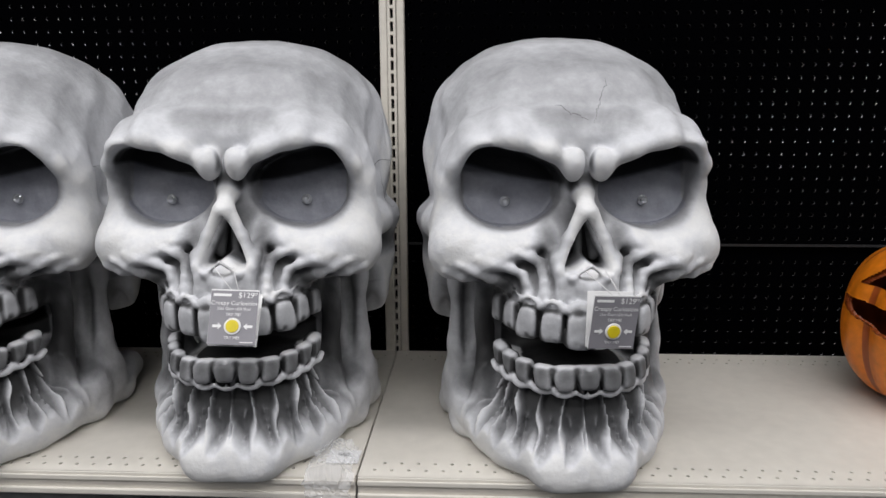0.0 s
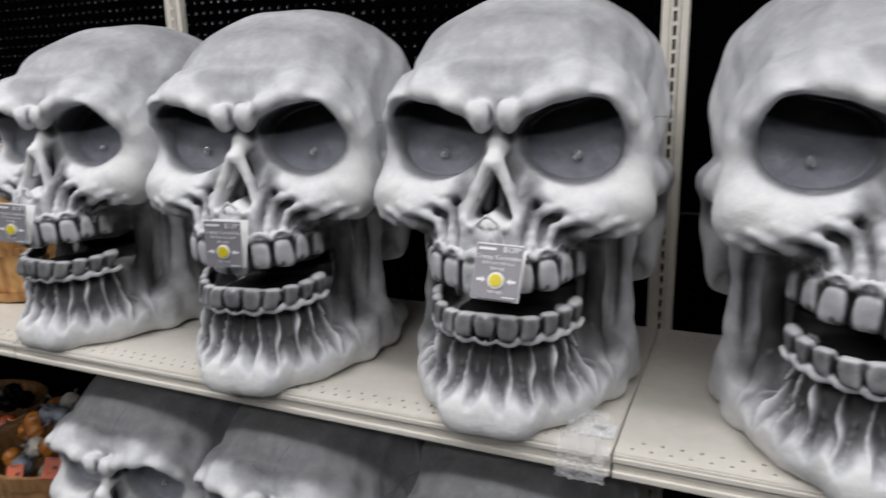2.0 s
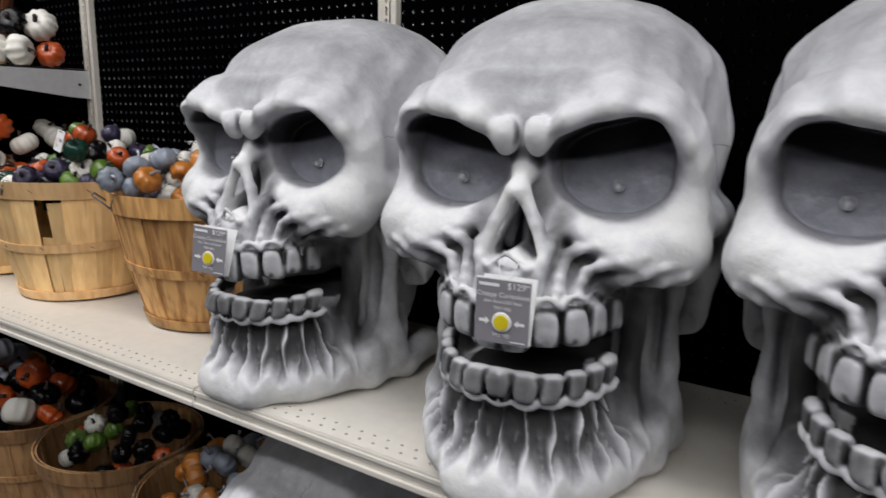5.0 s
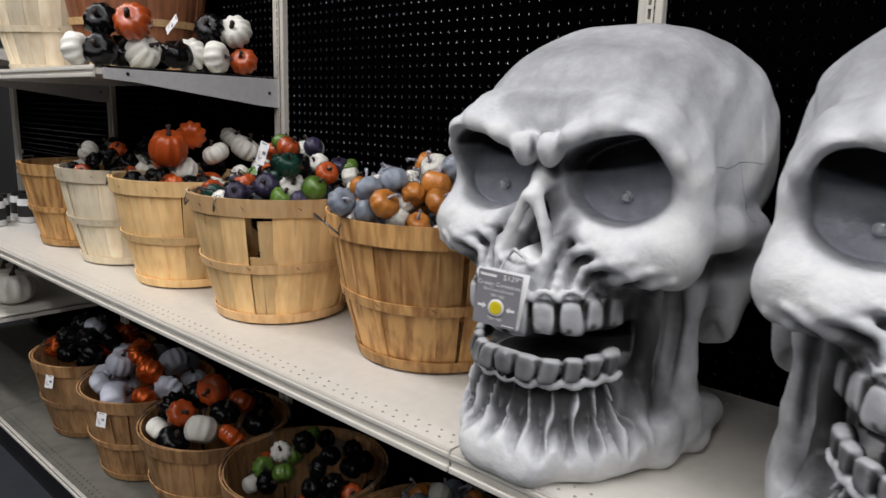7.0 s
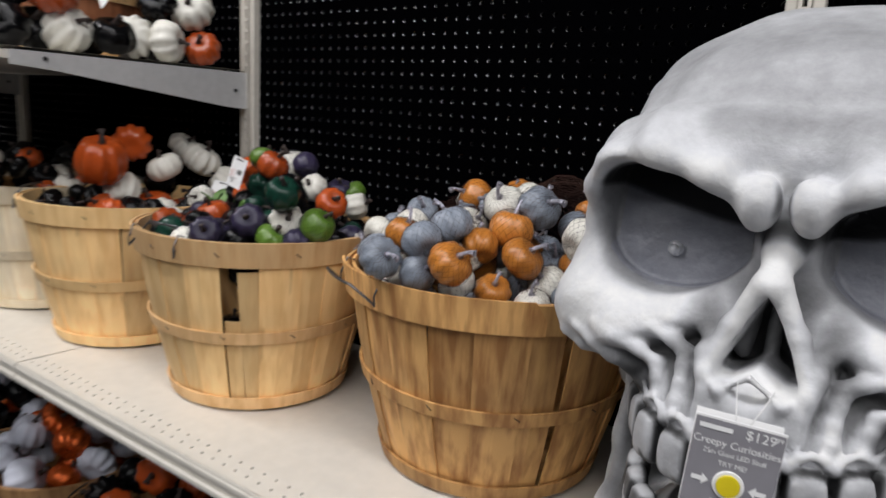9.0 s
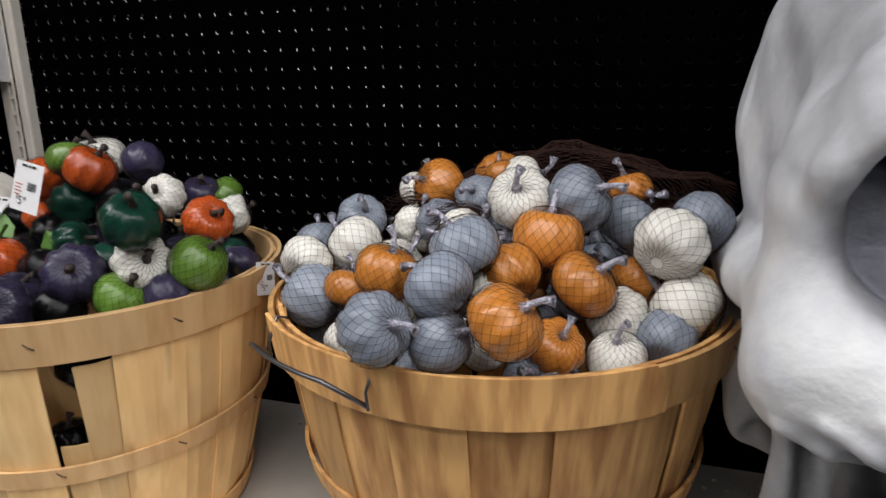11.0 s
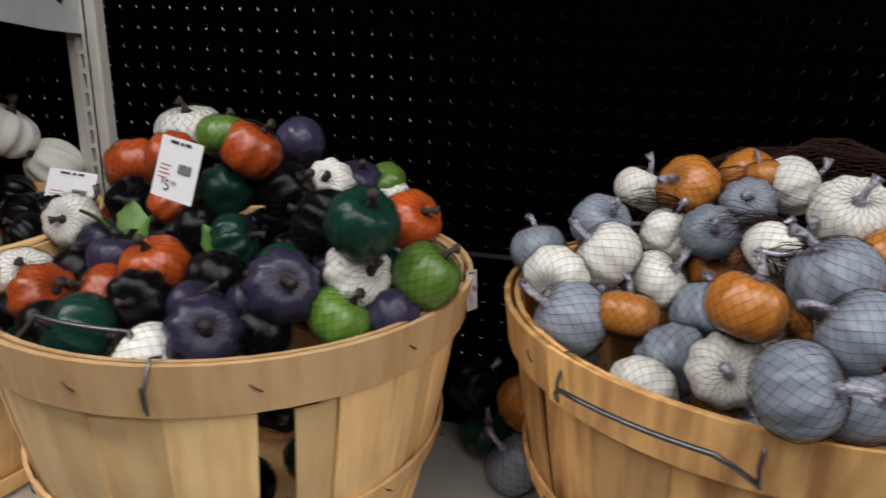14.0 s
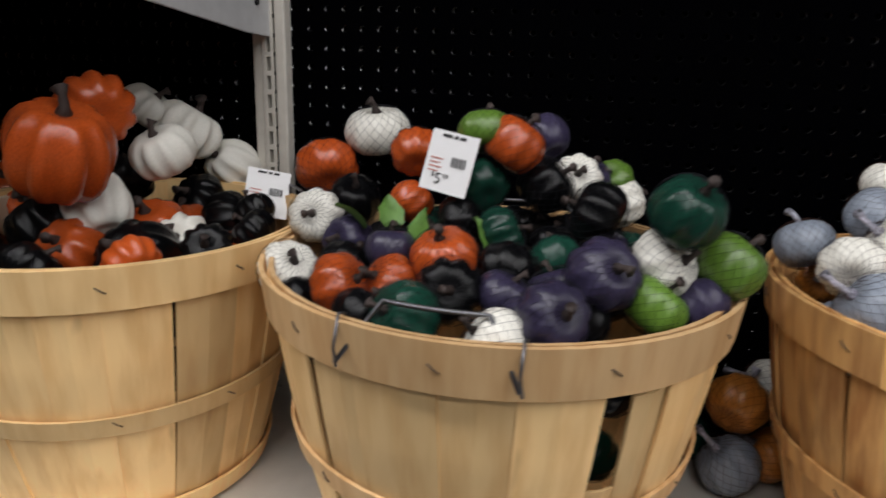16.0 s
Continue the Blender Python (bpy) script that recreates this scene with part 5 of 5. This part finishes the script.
def loose_net(center, rx, ry, z0, h):
    """The slack of a net bag drawn over the back of the heap: two families of thin threads."""
    vs, fs = [], []
    n = 20
    for fam in (0, 1):
        for i in range(-n, n):
            pts = []
            for k in range(15):
                u = -1 + 2 * k / 14
                w = (i + (u + 1) * n * 0.5 * (1 if fam else -1)) / n
                if abs(w) > 1 or u * u + w * w > 1:
                    continue
                ruck = 0.012 * math.sin(7 * u + 2) * math.cos(5 * w) + 0.010 * noise.noise(Vector((u * 4, w * 4, 1.7)))
                pts.append((center[0] + rx * u, min(center[1] + ry * w, BOARD - 0.012), z0 + h * math.sqrt(max(0, 1 - u * u - w * w)) ** 0.8 + ruck))
            if len(pts) > 2:
                v, f = tube(pts, 0.0003, 3)
                o = len(vs)
                vs += v
                fs += [tuple(o + q for q in t) for t in f]
    return mesh_of("net_bag", vs, fs, NET, False)


def net_end(m, seed):
    """The gathered end of a net bag: threads run from a tied knot and flare out."""
    r = random.Random(seed)
    vs, fs = [], []
    for i in range(72):
        a = 2 * math.pi * i / 72
        spread, drop = r.uniform(0.016, 0.030), r.uniform(0.030, 0.052)
        pts = []
        for k in range(7):
            t = k / 6
            q = 0.003 + spread * t ** 0.7 + 0.0015 * math.sin(6 * t + a * 2)
            twist = a + (0.9 if i % 2 else -0.9) * t
            pts.append((q * math.cos(twist), q * math.sin(twist), -drop * t + 0.004 * math.sin(a * 3 + 4 * t)))
        v, f = tube(pts, 0.00028, 3)
        o = len(vs)
        vs += v
        fs += [tuple(o + q for q in t) for t in f]
    hold = tagged(new("net_bag_end"), "gathered brown net bag end tied with a silver clip", "net bag", "net bag ends")
    hold.matrix_basis = m
    part("netting", mesh_of("netting", vs, fs, NET, False), hold)
    part("tie", tube_mesh("tie", [(0, 0, 0.010), (0.001, 0, 0.003), (0.004, 0.001, -0.004), (0.010, 0.002, -0.012)], [0.0035, 0.0026, 0.0024, 0.0036], STEM_G, 7), hold, "silver glittered clip")


for dx, dy, dz, rx, ry, rz in ((0.006, -0.200, 0.330, 62, 10, 10), (-0.010, -0.030, 0.372, 20, 60, 30), (-0.030, -0.105, 0.365, -20, -65, 20), (0.140, 0.000, 0.385, 10, -50, 60), (-0.085, 0.010, 0.372, 30, 50, 0)):
    net_end(pose(B1[0] + dx, B1[1] + dy, SHELF_Z + dz, rx, ry, rz), int(1000 * (dx + 1)))
tagged(part("net_bag", loose_net((B1[0] + 0.06, B1[1] + 0.10), 0.185, 0.105, 1.20, 0.115)), "slack brown net bag over mini pumpkins in a basket", "net bag")


def price_card(m, big, sheet=WHITE, words="white paper price tag with a barcode"):
    hold = tagged(new("price_tag"), words, "price tag", "paper tags")
    hold.matrix_basis = m
    part("card", box_mesh("card", -0.030, 0, -0.036, 0.030, 0.0006, 0.036, sheet), hold)
    whole, cents = big.split(".")
    lettering("$", 0.008, INK, hold, pose(-0.016, -0.0012, -0.017, 90, 0, 0))
    lettering(whole, 0.018, INK, hold, pose(-0.009, -0.0012, -0.021, 90, 0, 0))
    lettering(cents, 0.008, INK, hold, pose(0.0, -0.0012, -0.017, 90, 0, 0))
    for i in range(12):
        x = 0.002 + i * 0.0016
        flat("barcode_bar", x, -0.004, x + (0.0011 if i % 3 else 0.0006), 0.008, INK, hold, 0.001)
    for i in range(4):
        flat("print_line", -0.024, 0.002 - i * 0.005, -0.008 - 0.003 * (i % 2), 0.0032 - i * 0.005, RED_INK, hold, 0.001)
    for a, b in ((-0.016, -0.004), (-0.001, 0.004), (0.006, 0.014)):
        flat("heading_bar", a, 0.029, b, 0.0325, INK, hold, 0.001)
    return hold


price_card(pose(-2.184, 1.350, 1.284, -14, 9, -8) @ Matrix.Scale(0.76, 4), "5.99")
price_card(pose(-2.467, 1.525, 1.202, -35, 12, 32) @ Matrix.Scale(0.9, 4), "5.99")
price_card(pose(B2[0] + 0.216, B2[1] + 0.03, 1.185, -8, 14, 84) @ Matrix.Scale(0.5, 4), "5.99")
price_card(pose(B1[0] + 0.235, B1[1] + 0.03, 1.16, -10, 0, 75), "5.99")


def silk_leaf(m):
    hold = part("silk_leaf", None, at=m)
    v, f = [], []
    for i in range(7):
        t = i / 6
        w = 0.020 * math.sin(math.pi * (0.08 + 0.92 * t) ** 0.75) * (1 + 0.18 * (i % 2))
        z = 0.006 * math.sin(3 * t)
        v += [(-w, t * 0.06, z + 0.006), (0, t * 0.06, z), (w, t * 0.06, z + 0.006)]
    for i in range(6):
        for k in (0, 1):
            f.append((3 * i + k, 3 * i + k + 1, 3 * i + 4 + k, 3 * i + 3 + k))
    part("blade", mesh_of("blade", v, f, LEAF, True), hold)
    return tagged(hold, "lime green silk leaf among the mini pumpkins", "leaf", "silk leaves")


for dx, dy, dz, a, b, c in ((-0.10, -0.04, 0.335, 50, 10, 40), (-0.06, -0.075, 0.33, 65, -10, -30), (0.0, -0.055, 0.325, 55, 0, 70), (-0.13, -0.03, 0.33, 40, 20, 120)):
    silk_leaf(pose(B2[0] + dx, B2[1] + dy + 0.02, SHELF_Z + dz - 0.018, a, b, c) @ Matrix.Scale(0.62, 4))

# loose mini pumpkins fallen behind, between the first two baskets
for x, y, z, r, c in ((-1.885, 1.51, 0.936, 0.036, "G"), (-1.880, 1.54, 1.000, 0.036, "O"), (-1.835, 1.55, 0.936, 0.034, "O"), (-1.93, 1.57, 0.935, 0.034, "D"), (-1.95, 1.57, 0.998, 0.033, "K"), (-1.84, 1.60, 1.0, 0.033, "W")):
    pumpkin("round", c, "brown", "glitter", tumbled(x, y, z, rng), r, "fallen between the baskets", "loose mini pumpkins")

# ---- base shelf baskets ----
LOW = DECK_Z + 0.001
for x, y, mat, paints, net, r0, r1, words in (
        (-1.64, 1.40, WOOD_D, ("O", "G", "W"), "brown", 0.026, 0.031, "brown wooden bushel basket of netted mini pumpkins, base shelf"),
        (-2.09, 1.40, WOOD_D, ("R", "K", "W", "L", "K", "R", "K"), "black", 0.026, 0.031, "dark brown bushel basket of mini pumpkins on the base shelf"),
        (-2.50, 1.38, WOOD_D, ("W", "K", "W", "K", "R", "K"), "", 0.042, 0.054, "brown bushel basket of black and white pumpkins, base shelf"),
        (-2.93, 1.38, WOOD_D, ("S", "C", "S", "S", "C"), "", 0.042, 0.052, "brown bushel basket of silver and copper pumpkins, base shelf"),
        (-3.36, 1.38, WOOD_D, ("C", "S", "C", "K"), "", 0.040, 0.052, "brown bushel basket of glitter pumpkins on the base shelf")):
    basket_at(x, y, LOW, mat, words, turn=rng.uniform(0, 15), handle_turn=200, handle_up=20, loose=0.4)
    heap((x + (0.035 if r1 < 0.035 else 0.0), y), DECK_Z, 36 if net == "brown" else 28 if r1 < 0.035 else 24, paints, rng, net, "glitter" if net == "brown" else "dark", ("ribbed", "round", "flat") if not net else ("round", "ribbed"), "base shelf pumpkins", "in a base shelf basket", r0, r1, 0.315 if net == "brown" else 0.285 if r1 < 0.035 else 0.300, (), 0.15, 0.165, 0.12)
price_card(pose(-2.83, 1.180, 0.425, -14, 0, 22) @ Matrix.Scale(0.62, 4), "9.99")
price_card(pose(-3.26, 1.180, 0.425, -14, 0, 22) @ Matrix.Scale(0.62, 4), "9.99")

RED_CARD = material("orange_red_card", (0.50, 0.11, 0.05), 0.45, spots=0.05)
for x, y, z, a, b in ((-1.50, 1.24, 0.500, -30, 6), (-1.60, 1.21, 0.475, -35, -8)):
    price_card(pose(x, y, z, a, b, 25) @ Matrix.Scale(0.7, 4), "5.99", RED_CARD, "orange-red paper price tag among netted pumpkins")

# ---- raised shelf ----
UP = TOP_Z + 0.001
basket_at(-3.42, 1.36, UP, WOOD_C, "pale wooden bushel basket on the upper shelf", turn=4, handle_turn=200, handle_up=20, loose=0.3)
basket_at(-2.93, 1.41, UP, WOOD_R, "russet stained bushel basket on the upper shelf", turn=9, handle_turn=200, handle_up=20, loose=0.3, hoop=WOOD_H)
for x, y, r, c, sh, a, b in ((-2.70, 1.135, 0.047, "W", "ribbed", 0, 80), (-2.66, 1.235, 0.050, "K", "ribbed", 40, 30), (-2.615, 1.16, 0.045, "K", "round", 70, 0),
                             (-2.60, 1.265, 0.046, "W", "tall", 20, 60), (-2.575, 1.345, 0.046, "K", "round", 20, 20), (-2.60, 1.40, 0.050, "W", "flat", 75, 0),
                             (-2.555, 1.455, 0.047, "W", "ribbed", 0, 85), (-2.56, 1.545, 0.042, "R", "ribbed", 60, 0), (-2.66, 1.33, 0.046, "K", "ribbed", 0, 40), (-2.66, 1.50, 0.05, "K", "ribbed", 60, 20)):
    pumpkin(sh, c, "", "dark", pose(x, y, UP + r * 0.93, a, b, 35), r, "lying on the upper shelf", "upper shelf pumpkins")
for x, y, z, r, c, sh in ((-2.585, 1.235, 0.118, 0.052, "R", "ribbed"), (-2.67, 1.19, 0.122, 0.047, "K", "ribbed"), (-2.575, 1.53, 0.122, 0.049, "W", "ribbed"), (-2.60, 1.46, 0.128, 0.045, "K", "flat")):
    pumpkin(sh, c, "", "dark", pose(x, y, UP + z, 65, 12, 30), r, "piled on the upper shelf", "upper shelf pumpkins")
price_card(pose(-2.565, 1.33, UP + 0.12, -30, 30, -20) @ Matrix.Scale(0.7, 4), "9.99")

# far end of the shelving
pumpkin("ribbed", "W", "", "dark", pose(-4.15, 1.25, SHELF_Z + 0.071, 0, 0, 10), 0.085, "on the far shelf", "far shelf pumpkins")
shelf_bay(U[0], U[1], 0.56, FRONT + 0.02, 0.03, "cream metal middle shelf of the far bay", False)
pumpkin("ribbed", "W", "", "dark", pose(-3.90, 1.28, 0.56 + 0.066, 0, 0, 50), 0.085, "on the far middle shelf", "far shelf pumpkins")
pumpkin("ribbed", "W", "", "dark", pose(-4.09, 1.30, 0.56 + 0.066, 0, 0, 20), 0.085, "on the far middle shelf", "far shelf pumpkins")


def jar(x, y, z, r, h):
    hold = tagged(new("candle_jar"), "white candle jar with a black label on the shelf", "jar", "candle jars")
    hold.matrix_basis = pose(x, y, z)
    prof = [(0, 0), (r * 0.95, 0), (r, 0.006), (r, h * 0.8), (r * 0.85, h * 0.86)]
    k, v, f = 20, [], []
    for q, zz in prof:
        v += [(q * math.cos(2 * math.pi * i / k), q * math.sin(2 * math.pi * i / k), zz) for i in range(k)]
    for a in range(len(prof) - 1):
        f += [(a * k + i, a * k + (i + 1) % k, (a + 1) * k + (i + 1) % k, (a + 1) * k + i) for i in range(k)]
    part("glass", mesh_of("glass", v, f, WHITE, True), hold)
    bm = bmesh.new()
    bmesh.ops.create_cone(bm, cap_ends=True, segments=k, radius1=r * 0.88, radius2=r * 0.88, depth=h * 0.14, matrix=pose(0, 0, h * 0.93))
    part("lid", bm_mesh("lid", bm, KICK), hold, "black lid")
    bm = bmesh.new()
    bmesh.ops.create_cone(bm, cap_ends=False, segments=k, radius1=r + 0.0006, radius2=r + 0.0006, depth=h * 0.4, matrix=pose(0, 0, h * 0.42))
    part("label", bm_mesh("label", bm, INK, True), hold, "black paper label")


for x, y in ((-3.84, 1.22), (-3.93, 1.26), (-3.98, 1.36), (-3.86, 1.35)):
    jar(x, y, ON, 0.04, 0.115)


# ---- lantern pumpkin ----
def lantern():
    """A large moulded pumpkin with a carved mouth and eyes cut through its hollow shell."""
    ribs, R, H = 9, 0.165, 0.29
    nu, nv, v, f = 234, 180, [], []
    ORANGE = material("moulded_orange", (0.62, 0.17, 0.008), 0.35, spots=0.25, coarse=5, grain=60, bump=0.06)
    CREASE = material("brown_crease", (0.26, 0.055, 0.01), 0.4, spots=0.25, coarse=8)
    for shell in (1.0, 0.93):
        for j in range(nv + 1):
            t = math.pi * (0.03 + 0.94 * j / nv)
            for i in range(nu):
                a = 2 * math.pi * i / nu
                c = abs(math.cos(a * ribs / 2)) ** 4
                r = R * shell * math.sin(t) ** 0.62 * (1 - 0.075 * c * math.sin(t))
                v.append((r * math.cos(a), r * math.sin(a), H / 2 - H / 2 * shell * math.cos(math.pi - t) * -1))
    index = []
    ring = (nv + 1) * nu

    def cut(a, z):
        # front looks along -y; a is measured from there
        d = (a + math.pi / 2 + math.pi) % (2 * math.pi) - math.pi
        mouth = abs(d) < 1.15 and abs(z - (0.165 + 0.030 * (d / 1.15) ** 2)) < 0.024 * (1 - (abs(d) / 1.15) ** 2)
        eye = abs(abs(d) - 0.50) < 0.28 and 0.220 < z < 0.220 + 0.04 * (1 - abs(abs(d) - 0.5) / 0.28)
        nose = abs(d) < 0.10 and 0.20 < z < 0.22
        return mouth or eye or nose

    gone = set()
    for j in range(nv):
        for i in range(nu):
            z = (v[j * nu + i][2] + v[(j + 1) * nu + i][2]) / 2
            if cut(2 * math.pi * (i + 0.5) / nu, z):
                gone.add((j, i))
    for j in range(nv):
        for i in range(nu):
            if (j, i) in gone:
                continue
            q = (i + 1) % nu
            a, b, c, d = j * nu + i, (j + 1) * nu + i, (j + 1) * nu + q, j * nu + q
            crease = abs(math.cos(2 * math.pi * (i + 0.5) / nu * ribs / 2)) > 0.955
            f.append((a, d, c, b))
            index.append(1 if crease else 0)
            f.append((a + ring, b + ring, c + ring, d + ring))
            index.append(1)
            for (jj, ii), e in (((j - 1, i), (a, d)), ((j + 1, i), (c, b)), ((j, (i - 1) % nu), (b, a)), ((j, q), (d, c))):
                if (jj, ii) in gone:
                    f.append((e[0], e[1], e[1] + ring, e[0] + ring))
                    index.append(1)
    hold = tagged(new("pumpkin_lantern"), "large orange moulded lantern pumpkin with a carved mouth", "pumpkin")
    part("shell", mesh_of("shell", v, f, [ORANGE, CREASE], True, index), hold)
    part("stem", tube_mesh("stem", [(0, 0, H * 0.97), (0.004, 0, H + 0.03), (0.02, 0.01, H + 0.065)], [0.028, 0.018, 0.022], STEM_K, 8), hold)
    return hold


JACK = lantern()
JACK.matrix_basis = pose(0.872, 1.40, SHELF_Z + 0.001, 0, 0, -50)


# ---- plastic bag on the shelf edge ----
def plastic_bag():
    m = bpy.data.materials.new("clear_plastic")
    m.use_nodes = True
    b = m.node_tree.nodes["Principled BSDF"]
    b.inputs["Base Color"].default_value = (0.85, 0.86, 0.87, 1)
    b.inputs["Roughness"].default_value, b.inputs["Alpha"].default_value = 0.12, 0.32
    b.inputs["Specular IOR Level"].default_value = 0.8
    r = random.Random(3)
    nu, nv, v, f = 22, 30, [], []
    for j in range(nv):
        t = j / (nv - 1)
        for i in range(nu):
            u = i / (nu - 1)
            n = noise.noise(Vector((u * 7, t * 8, 2.3))) * 0.5 + noise.noise(Vector((u * 17, t * 19, 7.3))) * 0.3
            x = -0.068 + 0.070 * u + 0.012 * n
            if t < 0.45:
                y, z = FRONT + 0.075 - t / 0.45 * 0.08, SHELF_Z + 0.005 + 0.012 * abs(n) + 0.016 * math.sin(math.pi * u)
            else:
                y, z = FRONT - 0.012 - 0.008 * abs(n), SHELF_Z + 0.004 - (t - 0.45) * 0.085 + 0.005 * n
            v.append((x, y, z))
    for j in range(nv - 1):
        for i in range(nu - 1):
            f.append((j * nu + i, j * nu + i + 1, (j + 1) * nu + i + 1, (j + 1) * nu + i))
    hold = tagged(new("plastic_bag"), "crumpled clear plastic bag over the shelf edge", "plastic bag")
    hold.location = (-0.139, 0, 0)
    part("film", mesh_of("film", v, f, m, False), hold)
    card = part("paper_label", box_mesh("paper_label", -0.045, FRONT + 0.035, SHELF_Z + 0.002, 0.004, FRONT + 0.075, SHELF_Z + 0.0026, WHITE), hold, "white barcode label")
    for i in range(9):
        x = -0.03 + i * 0.002
        part("barcode_bar", box_mesh("barcode_bar", x, FRONT + 0.055, SHELF_Z + 0.0028, x + 0.0011, FRONT + 0.066, SHELF_Z + 0.003, INK), card)


plastic_bag()
